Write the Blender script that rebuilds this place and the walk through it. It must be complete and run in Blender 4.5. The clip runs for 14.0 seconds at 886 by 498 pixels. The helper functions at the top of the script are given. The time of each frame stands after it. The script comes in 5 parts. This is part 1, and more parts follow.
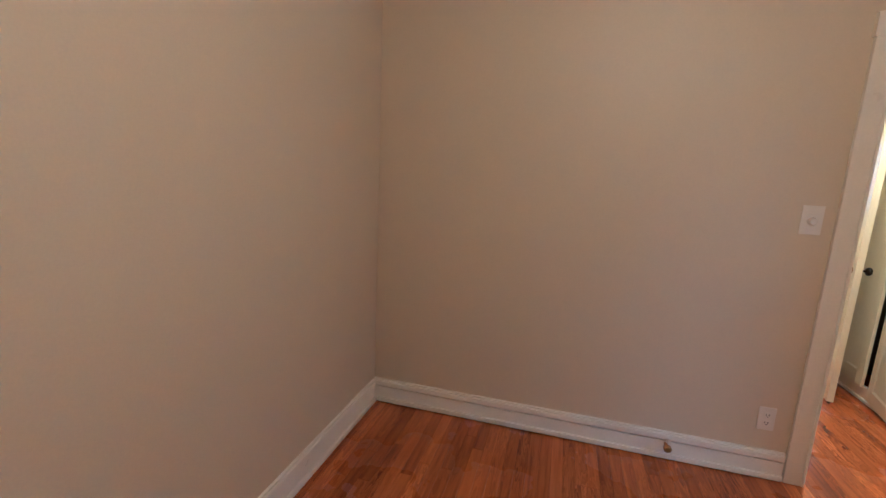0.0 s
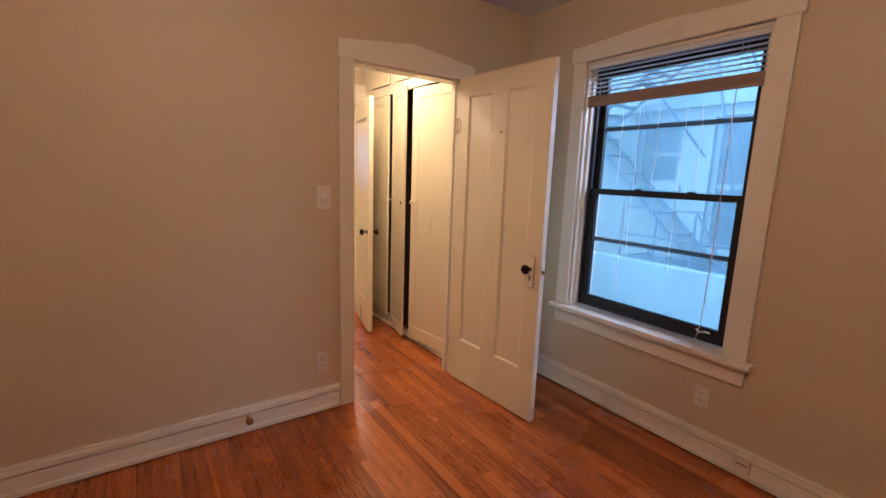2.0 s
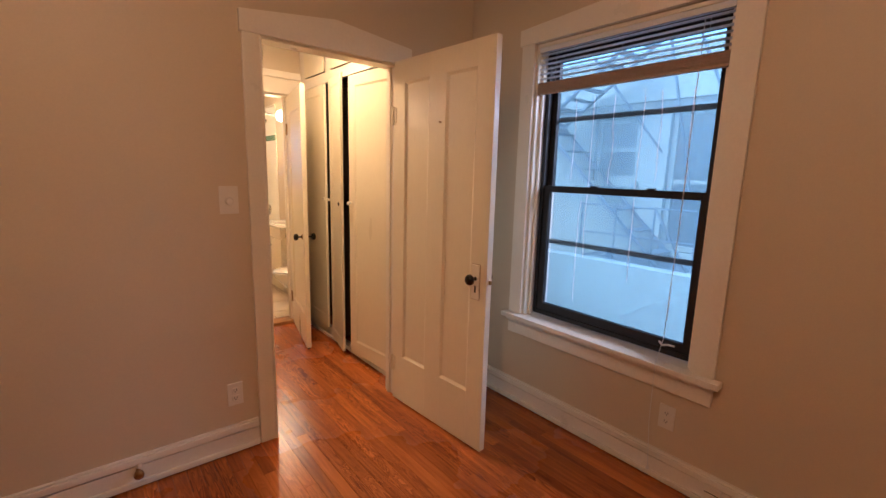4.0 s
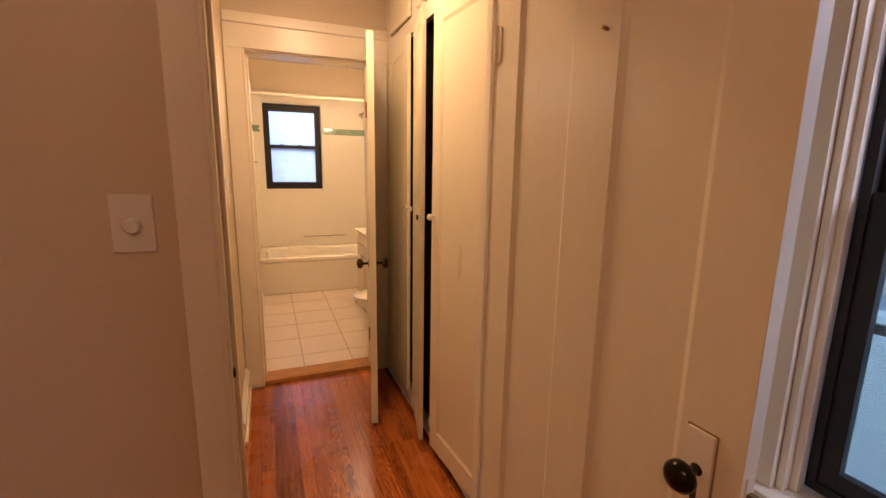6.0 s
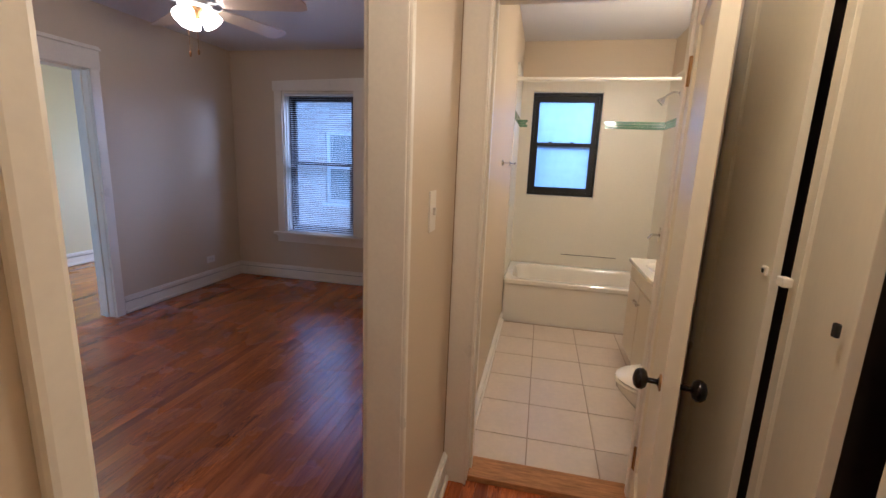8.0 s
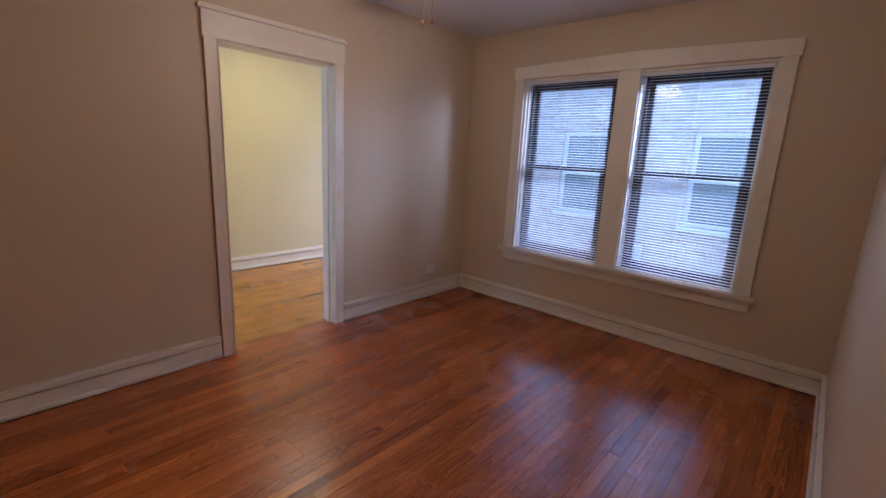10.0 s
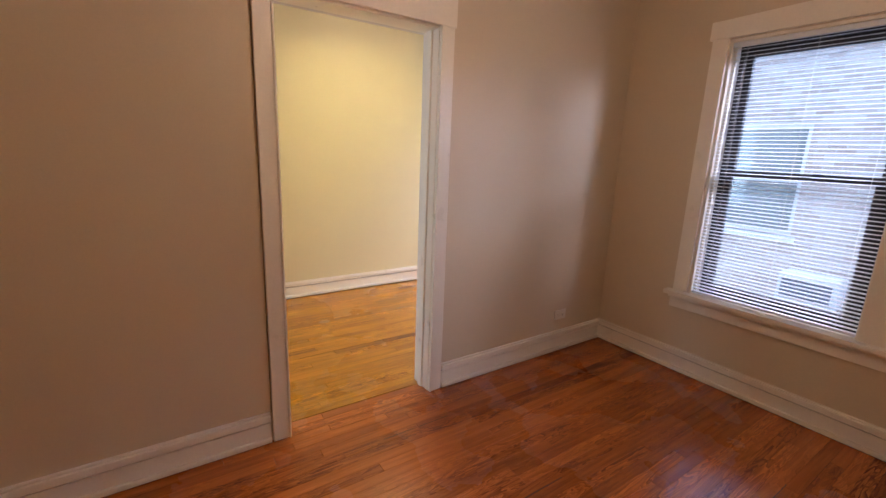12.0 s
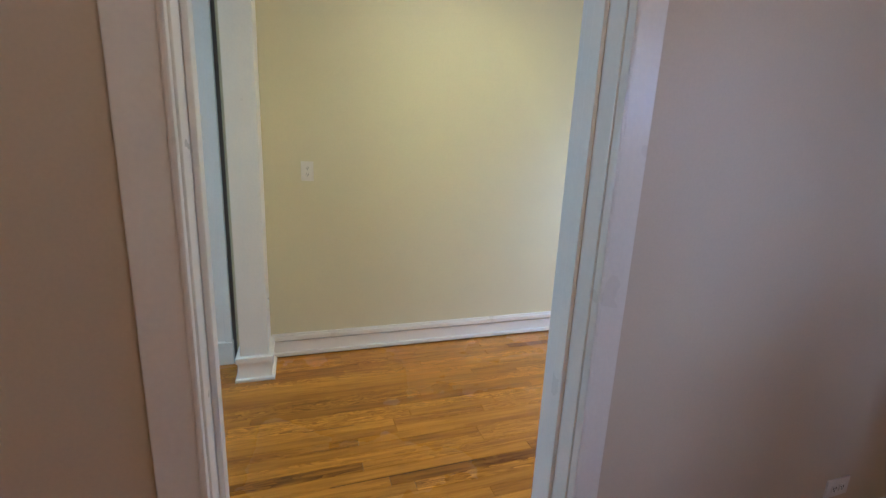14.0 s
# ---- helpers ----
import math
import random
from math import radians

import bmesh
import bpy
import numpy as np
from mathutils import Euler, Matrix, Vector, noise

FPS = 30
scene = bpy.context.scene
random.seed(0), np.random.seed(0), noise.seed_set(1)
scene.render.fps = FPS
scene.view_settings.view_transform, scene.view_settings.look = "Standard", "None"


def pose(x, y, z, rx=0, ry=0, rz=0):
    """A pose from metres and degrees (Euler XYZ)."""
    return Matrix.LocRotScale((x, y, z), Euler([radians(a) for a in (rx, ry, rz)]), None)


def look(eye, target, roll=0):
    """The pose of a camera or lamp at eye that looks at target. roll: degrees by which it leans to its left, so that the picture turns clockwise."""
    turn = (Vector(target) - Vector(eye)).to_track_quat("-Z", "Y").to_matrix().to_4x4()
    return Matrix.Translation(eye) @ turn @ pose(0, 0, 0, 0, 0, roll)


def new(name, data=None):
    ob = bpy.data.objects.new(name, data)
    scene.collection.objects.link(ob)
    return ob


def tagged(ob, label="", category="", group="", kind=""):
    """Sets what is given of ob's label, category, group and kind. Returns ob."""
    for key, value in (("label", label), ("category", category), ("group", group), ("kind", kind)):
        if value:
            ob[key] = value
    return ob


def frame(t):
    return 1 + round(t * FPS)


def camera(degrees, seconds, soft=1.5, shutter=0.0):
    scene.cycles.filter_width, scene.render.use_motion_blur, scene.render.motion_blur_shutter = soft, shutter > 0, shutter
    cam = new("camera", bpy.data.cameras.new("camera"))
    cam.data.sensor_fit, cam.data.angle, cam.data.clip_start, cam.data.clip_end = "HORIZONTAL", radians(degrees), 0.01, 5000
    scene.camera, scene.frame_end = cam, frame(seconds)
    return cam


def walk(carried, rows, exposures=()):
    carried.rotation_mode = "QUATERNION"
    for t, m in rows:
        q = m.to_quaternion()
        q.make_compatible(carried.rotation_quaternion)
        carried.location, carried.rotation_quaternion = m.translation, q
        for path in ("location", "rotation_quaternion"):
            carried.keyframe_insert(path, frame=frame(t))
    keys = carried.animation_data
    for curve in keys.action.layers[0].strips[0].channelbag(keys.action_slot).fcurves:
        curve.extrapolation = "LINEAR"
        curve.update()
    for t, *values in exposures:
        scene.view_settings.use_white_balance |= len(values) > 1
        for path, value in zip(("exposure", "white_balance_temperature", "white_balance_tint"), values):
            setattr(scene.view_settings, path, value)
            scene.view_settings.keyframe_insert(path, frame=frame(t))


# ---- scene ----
cam = camera(91.4, 14.0)
PATH = [
    (0, (0.203, 0.574, 1.421), (-0.321, 2.471, 1.065), 2.8),
    (0.5, (0.262, 0.563, 1.408), (0.383, 2.531, 1.071), 2.8),
    (1, (0.322, 0.522, 1.419), (0.884, 2.413, 1.09), 2.5),
    (1.5, (0.374, 0.506, 1.432), (1.277, 2.259, 1.096), 2.3),
    (2, (0.416, 0.487, 1.428), (1.551, 2.1, 1.092), 2.0),
    (2.5, (0.464, 0.464, 1.429), (1.747, 1.961, 1.095), 1.8),
    (5, (1.124, 1.101, 1.424), (2.277, 2.694, 1.061), 0.4),
    (5.5, (1.366, 1.42, 1.417), (2.357, 3.118, 1.052), 0.6),
    (6, (1.549, 1.715, 1.415), (2.288, 3.537, 1.052), 0.95),
    (6.5, (1.665, 2.012, 1.423), (2.193, 3.906, 1.058), 1.5),
    (7, (1.745, 2.3, 1.416), (2.038, 4.243, 1.049), 2.1),
    (7.5, (1.784, 2.552, 1.437), (1.715, 4.515, 1.057), 2.1),
    (8, (1.699, 2.841, 1.441), (1.276, 4.755, 1.046), 2.3),
    (8.5, (1.584, 3.075, 1.432), (0.859, 4.894, 1.024), 2.3),
    (9, (1.462, 3.329, 1.44), (0.466, 5.012, 1.02), 2.6),
    (11.5, (0.389, 4.212, 1.415), (-1.126, 5.444, 0.981), 2.5),
    (12, (0.166, 4.403, 1.422), (-1.441, 5.509, 0.983), 2.3),
    (12.5, (-0.097, 4.618, 1.393), (-1.801, 5.577, 0.97), 2.4),
    (13, (-0.389, 4.787, 1.379), (-2.187, 5.546, 0.941), 2.5),
    (13.5, (-0.722, 4.917, 1.377), (-2.561, 5.572, 0.941), 2.9),
    (14, (-1.034, 5.062, 1.384), (-2.881, 5.69, 0.94), 2.6),
]
# the clip's own exposure and white balance: seconds, stops, kelvin, tint
LOOK = [(0, 3.24, 3990, 7), (0.5, 3.13, 4050, 6), (1, 2.92, 4220, 12), (1.5, 2.74, 4350, 16), (2, 2.76, 5150, 22), (2.5, 2.72, 5490, 29), (5, 2.56, 6150, 30), (5.5, 2.32, 6510, 34), (6, 2.22, 6400, 38), (6.5, 2.09, 5930, 38), (7, 2.02, 4740, 30), (7.5, 1.91, 4560, 24), (8, 1.86, 4520, 23), (8.5, 1.85, 4520, 24), (9, 1.89, 4480, 25), (11.5, 2.47, 6120, 28), (12.5, 2.49, 5690, 28), (13, 2.46, 5260, 25), (13.5, 2.36, 4760, 20), (14, 2.07, 4600, 17)]
walk(cam, [(t, look(eye, target, roll)) for t, eye, target, roll in PATH], LOOK)

# ---- world, sun and exposure ----
world = bpy.data.worlds.new("overcast_sky")
scene.world = world
world.use_nodes = True
wn = world.node_tree
sky = wn.nodes.new("ShaderNodeTexSky")
sky.sky_type, sky.sun_disc = "NISHITA", False
sky.sun_elevation, sky.sun_rotation = radians(50), radians(299)
sky.dust_density, sky.ozone_density = 2.5, 1.2
back = wn.nodes["Background"]
back.inputs["Strength"].default_value = 0.15
wn.links.new(sky.outputs[0], back.inputs["Color"])
sun = new("sun", bpy.data.lights.new("sun", "SUN"))
sun.data.energy, sun.data.angle, sun.data.color = 1.5, radians(40), (1.0, 0.97, 0.93)
sun.matrix_world = look((-45, 25, 64), (0, 0, 0))

WARM = (1.0, 0.56, 0.22)


def lamp(name, place, watts, color, size):
    ob = new(name, bpy.data.lights.new(name, "POINT"))
    ob.data.energy, ob.data.color, ob.data.shadow_soft_size = watts, color, size
    ob.location = place
    return ob


def ceiling_lamp(name, place, watts, color, size):
    ob = new(name, bpy.data.lights.new(name, "AREA"))
    ob.data.shape, ob.data.size = "DISK", size
    ob.data.energy, ob.data.color = watts, color
    ob.location = place
    return ob


ceiling_lamp("hall_bulb", (1.82, 3.55, 2.4), 2.8, (1.0, 0.68, 0.3), 0.2)
lamp("bedroom_bulb", (0.7, 1.0, 2.36), 3.7, WARM, 0.1)
ceiling_lamp("passage_bulb", (-2.96, 6.03, 2.45), 3.1, (1.0, 0.84, 0.31), 0.24)
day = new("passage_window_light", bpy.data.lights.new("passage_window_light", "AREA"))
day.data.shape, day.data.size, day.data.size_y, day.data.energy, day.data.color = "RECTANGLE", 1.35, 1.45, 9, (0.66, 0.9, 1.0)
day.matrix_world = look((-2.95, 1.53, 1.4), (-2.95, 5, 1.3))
# added in an assumed, unseen end opening to cool the far wall
day = new("passage_end_opening_light", bpy.data.lights.new("passage_end_opening_light", "AREA"))
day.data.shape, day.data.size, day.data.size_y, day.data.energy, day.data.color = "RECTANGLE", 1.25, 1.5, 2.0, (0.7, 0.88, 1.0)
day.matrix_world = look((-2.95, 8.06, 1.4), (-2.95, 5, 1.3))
# added lamps out of view boost daylight: court's open side, above neighbour's roof
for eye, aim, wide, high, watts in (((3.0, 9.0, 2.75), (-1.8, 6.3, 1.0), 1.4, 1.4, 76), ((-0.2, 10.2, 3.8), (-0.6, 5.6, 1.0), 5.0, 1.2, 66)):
    day = new("court_fill_light", bpy.data.lights.new("court_fill_light", "AREA"))
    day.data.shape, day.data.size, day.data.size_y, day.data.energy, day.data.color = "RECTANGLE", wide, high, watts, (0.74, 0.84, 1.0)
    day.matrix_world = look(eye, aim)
# added outside the bedroom window, unseen, to lighten its reveal and sill
day = new("bedroom_fill_light", bpy.data.lights.new("bedroom_fill_light", "AREA"))
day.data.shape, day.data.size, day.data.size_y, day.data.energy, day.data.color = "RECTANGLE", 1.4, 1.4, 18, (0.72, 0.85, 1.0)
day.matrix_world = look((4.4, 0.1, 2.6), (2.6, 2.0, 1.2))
# stands off the globe, out in the room, to lighten the tub front
lamp("bath_bulb", (2.48, 5.98, 2.06), 7.3, (1.0, 0.74, 0.36), 0.07)
lamp("fan_bulb", (-0.57, 5.43, 2.17), 0.4, WARM, 0.12)


# ---- materials ----
def material(name, color, rough=0.5, metal=0.0, vary=0.06, scale=3.0, fine=60.0, bump=0.05, dist=0.002, coat=0.0, stretch=(1, 1, 1)):
    """A principled surface with colour variation at two scales and fine relief, in world metres."""
    m = bpy.data.materials.new(name)
    m.use_nodes = True
    nt = m.node_tree
    p = nt.nodes["Principled BSDF"]
    geo = nt.nodes.new("ShaderNodeNewGeometry")
    mp = nt.nodes.new("ShaderNodeMapping")
    mp.inputs["Scale"].default_value = stretch
    nt.links.new(geo.outputs["Position"], mp.inputs["Vector"])
    n1, n2 = nt.nodes.new("ShaderNodeTexNoise"), nt.nodes.new("ShaderNodeTexNoise")
    n1.inputs["Scale"].default_value, n1.inputs["Detail"].default_value = scale, 4
    n2.inputs["Scale"].default_value, n2.inputs["Detail"].default_value = fine, 3
    for n in (n1, n2):
        nt.links.new(mp.outputs[0], n.inputs["Vector"])
    add = nt.nodes.new("ShaderNodeMath")
    add.operation = "ADD"
    nt.links.new(n1.outputs[0], add.inputs[0])
    nt.links.new(n2.outputs[0], add.inputs[1])
    ramp = nt.nodes.new("ShaderNodeMapRange")
    ramp.inputs["From Min"].default_value, ramp.inputs["From Max"].default_value = 0.6, 1.4
    ramp.inputs["To Min"].default_value, ramp.inputs["To Max"].default_value = 1 - vary, 1 + vary
    nt.links.new(add.outputs[0], ramp.inputs["Value"])
    mul = nt.nodes.new("ShaderNodeVectorMath")
    mul.operation = "SCALE"
    mul.inputs[0].default_value = color
    nt.links.new(ramp.outputs[0], mul.inputs["Scale"])
    nt.links.new(mul.outputs[0], p.inputs["Base Color"])
    rr = nt.nodes.new("ShaderNodeMapRange")
    rr.inputs["To Min"].default_value, rr.inputs["To Max"].default_value = max(0.02, rough - 0.07), min(1, rough + 0.07)
    nt.links.new(n1.outputs[0], rr.inputs["Value"])
    nt.links.new(rr.outputs[0], p.inputs["Roughness"])
    p.inputs["Metallic"].default_value = metal
    p.inputs["Coat Weight"].default_value = coat
    if bump:
        b = nt.nodes.new("ShaderNodeBump")
        b.inputs["Strength"].default_value, b.inputs["Distance"].default_value = bump, dist
        nt.links.new(add.outputs[0], b.inputs["Height"])
        nt.links.new(b.outputs[0], p.inputs["Normal"])
    return m


FIGURE = 0.75


def oak(name, dark, light, per_island=False, spread=0.42):
    m = bpy.data.materials.new(name)
    m.use_nodes = True
    nt = m.node_tree
    p = nt.nodes["Principled BSDF"]
    geo = nt.nodes.new("ShaderNodeNewGeometry")
    if per_island:
        rnd = geo.outputs["Random Per Island"]
    else:
        rnd = nt.nodes.new("ShaderNodeObjectInfo").outputs["Random"]
    off = nt.nodes.new("ShaderNodeMath")
    off.operation = "MULTIPLY"
    off.inputs[1].default_value = 37.0
    nt.links.new(rnd, off.inputs[0])
    mv = nt.nodes.new("ShaderNodeVectorMath")
    nt.links.new(geo.outputs["Position"], mv.inputs[0])
    nt.links.new(off.outputs[0], mv.inputs[1])
    grain_map = nt.nodes.new("ShaderNodeMapping")
    grain_map.inputs["Scale"].default_value = (60, 2.6, 1)
    fig_map = nt.nodes.new("ShaderNodeMapping")
    fig_map.inputs["Scale"].default_value = (22, 1.9, 1)
    for n in (grain_map, fig_map):
        nt.links.new(mv.outputs[0], n.inputs["Vector"])
    grain = nt.nodes.new("ShaderNodeTexNoise")
    grain.inputs["Scale"].default_value, grain.inputs["Detail"].default_value = 1.0, 5
    nt.links.new(grain_map.outputs[0], grain.inputs["Vector"])
    fig = nt.nodes.new("ShaderNodeTexNoise")
    fig.inputs["Scale"].default_value, fig.inputs["Detail"].default_value = 1.0, 2
    fig.inputs["Distortion"].default_value = 1.6
    nt.links.new(fig_map.outputs[0], fig.inputs["Vector"])

    def math_node(op, a, b, c=0.0):
        n = nt.nodes.new("ShaderNodeMath")
        n.operation = op
        for k, v in enumerate((a, b, c)):
            if isinstance(v, (int, float)):
                n.inputs[k].default_value = v
            else:
                nt.links.new(v, n.inputs[k])
        return n.outputs[0]

    # rings of the cathedral figure, strong on some strips and faint on others
    rings = math_node("FRACT", math_node("MULTIPLY", fig.outputs[0], 9.0), 0)
    frac = math_node("FRACT", math_node("MULTIPLY", rnd, 7.31), 0)
    depth = math_node("MULTIPLY_ADD", math_node("POWER", frac, 2.0), FIGURE, 0.08)
    tone = math_node("MULTIPLY_ADD", rnd, spread, 0.5 - 0.5 * spread)
    tone = math_node("MULTIPLY_ADD", math_node("SUBTRACT", grain.outputs[0], 0.5), 0.62, tone)
    tone = math_node("MULTIPLY_ADD", math_node("SUBTRACT", fig.outputs[0], 0.5), 0.6, tone)
    tone = math_node("MULTIPLY_ADD", math_node("SUBTRACT", 0.5, rings), depth, tone)
    # a few strips are clearly darker than their neighbours
    odd = math_node("GREATER_THAN", math_node("FRACT", math_node("MULTIPLY", rnd, 13.7), 0), 0.9)
    tone = math_node("MULTIPLY_ADD", odd, -0.19, tone)
    ramp = nt.nodes.new("ShaderNodeValToRGB")
    e = ramp.color_ramp.elements
    e[0].position, e[0].color = 0.0, (*dark, 1)
    e[1].position, e[1].color = 1.0, (*light, 1)
    nt.links.new(tone, ramp.inputs[0])
    wear = nt.nodes.new("ShaderNodeTexNoise")
    wear.inputs["Scale"].default_value, wear.inputs["Detail"].default_value = 1.6, 5
    nt.links.new(geo.outputs["Position"], wear.inputs["Vector"])
    rr = nt.nodes.new("ShaderNodeMapRange")
    rr.inputs["To Min"].default_value, rr.inputs["To Max"].default_value = 0.16, 0.38
    nt.links.new(wear.outputs[0], rr.inputs["Value"])
    nt.links.new(ramp.outputs[0], p.inputs["Base Color"])
    nt.links.new(rr.outputs[0], p.inputs["Roughness"])
    p.inputs["Specular IOR Level"].default_value = 0.2
    p.inputs["Coat Weight"].default_value, p.inputs["Coat Roughness"].default_value = 0.45, 0.22
    b = nt.nodes.new("ShaderNodeBump")
    b.inputs["Strength"].default_value, b.inputs["Distance"].default_value = 0.3, 0.0012
    nt.links.new(grain.outputs[0], b.inputs["Height"])
    # slow unevenness of the sanded and varnished strips
    wave_map = nt.nodes.new("ShaderNodeMapping")
    wave_map.inputs["Scale"].default_value = (20, 5, 1)
    nt.links.new(mv.outputs[0], wave_map.inputs["Vector"])
    wave = nt.nodes.new("ShaderNodeTexNoise")
    wave.inputs["Scale"].default_value, wave.inputs["Detail"].default_value = 1.0, 2
    nt.links.new(wave_map.outputs[0], wave.inputs["Vector"])
    bw2 = nt.nodes.new("ShaderNodeBump")
    bw2.inputs["Strength"].default_value, bw2.inputs["Distance"].default_value = 0.35, 0.0025
    nt.links.new(wave.outputs[0], bw2.inputs["Height"])
    nt.links.new(b.outputs[0], bw2.inputs["Normal"])
    nt.links.new(bw2.outputs[0], p.inputs["Normal"])
    nt.links.new(bw2.outputs[0], p.inputs["Coat Normal"])
    return m


def glass(name, tint, gloss_rough, clear, film=(0.72, 0.9, 0.92)):
    """A clear pane: light goes straight through, with a Fresnel reflection."""
    m = bpy.data.materials.new(name)
    m.use_nodes = True
    nt = m.node_tree
    nt.nodes.remove(nt.nodes["Principled BSDF"])
    out = nt.nodes["Material Output"]
    tr, gl, fr = nt.nodes.new("ShaderNodeBsdfTransparent"), nt.nodes.new("ShaderNodeBsdfGlossy"), nt.nodes.new("ShaderNodeFresnel")
    df = nt.nodes.new("ShaderNodeBsdfTranslucent")
    df.inputs["Color"].default_value = (*film, 1)
    tr.inputs["Color"].default_value = (*tint, 1)
    gl.inputs["Roughness"].default_value = gloss_rough
    haze, mx = nt.nodes.new("ShaderNodeMixShader"), nt.nodes.new("ShaderNodeMixShader")
    dirt = nt.nodes.new("ShaderNodeTexNoise")
    dirt.inputs["Scale"].default_value, dirt.inputs["Detail"].default_value = 5, 4
    dr = nt.nodes.new("ShaderNodeMapRange")
    dr.inputs["To Min"].default_value, dr.inputs["To Max"].default_value = 1 - clear - 0.08 * (1 - clear), 1 - clear + 0.3 * (1 - clear)
    nt.links.new(dirt.outputs[0], dr.inputs["Value"])
    nt.links.new(dr.outputs[0], haze.inputs[0])
    nt.links.new(tr.outputs[0], haze.inputs[1])
    nt.links.new(df.outputs[0], haze.inputs[2])
    nt.links.new(fr.outputs[0], mx.inputs[0])
    nt.links.new(haze.outputs[0], mx.inputs[1])
    nt.links.new(gl.outputs[0], mx.inputs[2])
    nt.links.new(mx.outputs[0], out.inputs["Surface"])
    return m


def glowing(name, color, strength):
    m = material(name, (0.85, 0.83, 0.78), 0.3, bump=0)
    p = m.node_tree.nodes["Principled BSDF"]
    p.inputs["Emission Color"].default_value = (*color, 1)
    p.inputs["Emission Strength"].default_value = strength
    return m


def brickwork(name):
    m = material(name, (0.5, 0.45, 0.42), 0.9)
    nt = m.node_tree
    p = nt.nodes["Principled BSDF"]
    geo = nt.nodes.new("ShaderNodeNewGeometry")
    mp = nt.nodes.new("ShaderNodeMapping")
    mp.inputs["Rotation"].default_value = (radians(-90), 0, 0)
    br = nt.nodes.new("ShaderNodeTexBrick")
    br.inputs["Scale"].default_value = 1.0
    br.inputs["Brick Width"].default_value, br.inputs["Row Height"].default_value = 0.21, 0.072
    br.inputs["Mortar Size"].default_value = 0.006
    br.inputs["Color1"].default_value = (0.27, 0.2, 0.175, 1)
    br.inputs["Color2"].default_value = (0.41, 0.355, 0.33, 1)
    br.inputs["Mortar"].default_value = (0.42, 0.42, 0.42, 1)
    nt.links.new(geo.outputs["Position"], mp.inputs["Vector"])
    nt.links.new(mp.outputs[0], br.inputs["Vector"])
    nt.links.new(br.outputs[0], p.inputs["Base Color"])
    return m


PAINT = material("beige_wall_paint", (0.62, 0.51, 0.35), 0.5, vary=0.035, scale=1.2, fine=140, bump=0.06, dist=0.001)
PASSPAINT = material("pale_yellow_wall_paint", (0.66, 0.59, 0.36), 0.55, vary=0.035, scale=1.2, fine=140, bump=0.06, dist=0.001)
CEIL = material("ceiling_paint", (0.66, 0.63, 0.6), 0.8, vary=0.03, scale=1.5, fine=120)
TRIM = material("cream_gloss_trim", (0.8, 0.74, 0.62), 0.3, vary=0.04, scale=6, fine=90, bump=0.08, dist=0.001)
TRIMDARK = material("dark_joint", (0.12, 0.09, 0.07), 0.8)
CRACK = material("brown_paint_crack", (0.3, 0.19, 0.1), 0.8)
DOORPAINT = material("cream_door_paint", (0.8, 0.73, 0.55), 0.3, vary=0.03, scale=4, fine=70, bump=0.1, dist=0.001, stretch=(1, 1, 0.3))
OAK = oak("oak_strip", (0.13, 0.022, 0.004), (0.66, 0.192, 0.03))
OAKREST = oak("oak_strip_rest", (0.13, 0.022, 0.004), (0.66, 0.192, 0.03), True)
# passage strips: the same oak, with the lamp's yellow light in its colour
OAKLAMPLIT = oak("lamplit_oak_strip", (0.1, 0.026, 0.0015), (0.72, 0.3, 0.015), spread=0.3)
OAKLAMPLITREST = oak("lamplit_oak_strip_rest", (0.1, 0.026, 0.0015), (0.72, 0.3, 0.015), True, spread=0.3)
SUBFLOOR = material("dark_subfloor", (0.03, 0.018, 0.01), 0.9)
THRESH = material("raw_oak_threshold", (0.42, 0.2, 0.06), 0.75, vary=0.45, scale=3, fine=9, bump=0.3, dist=0.003, stretch=(2.5, 26, 26))
BLACKFRAME = material("black_window_frame", (0.007, 0.007, 0.008), 0.5, vary=0.2)
STORM = material("grey_storm_bar", (0.012, 0.013, 0.015), 0.8)
BLACKMETAL = material("dark_bronze_knob", (0.018, 0.014, 0.012), 0.22, metal=0.6, vary=0.2)
CHROME = material("chrome", (0.7, 0.7, 0.7), 0.12, metal=1.0, vary=0.03, bump=0)
BRASS = material("aged_brass", (0.35, 0.2, 0.07), 0.35, metal=1.0)
PLASTIC = material("ivory_plastic", (0.74, 0.69, 0.6), 0.35, vary=0.02, bump=0)
SLOT = material("dark_slot", (0.02, 0.018, 0.015), 0.6)
PORCELAIN = material("white_porcelain", (0.83, 0.78, 0.66), 0.1, vary=0.02, bump=0.01, coat=0.4)
SURROUND = material("white_tub_surround", (0.82, 0.77, 0.64), 0.38, vary=0.02, bump=0.02)
GREENTILE = material("green_glass_mosaic", (0.13, 0.27, 0.16), 0.08, vary=0.3, scale=30, bump=0.15)
TILE = material("pale_beige_floor_tile", (0.68, 0.57, 0.44), 0.36, vary=0.07, scale=3, fine=40, bump=0.02)
GROUT = material("tan_grout", (0.42, 0.31, 0.21), 0.9)
VANITY = material("cream_vanity_paint", (0.74, 0.66, 0.5), 0.35)
BLIND = material("white_blind_slat", (0.7, 0.72, 0.75), 0.4, bump=0)
BLINDBROWN = material("weathered_blind_stack", (0.38, 0.27, 0.2), 0.6, vary=0.15)
CORD = material("blind_cord", (0.7, 0.68, 0.64), 0.8)
BLADE = material("maple_fan_blade", (0.62, 0.5, 0.36), 0.35, vary=0.08, stretch=(1, 6, 1))
FANBODY = material("white_fan_metal", (0.72, 0.7, 0.66), 0.3)
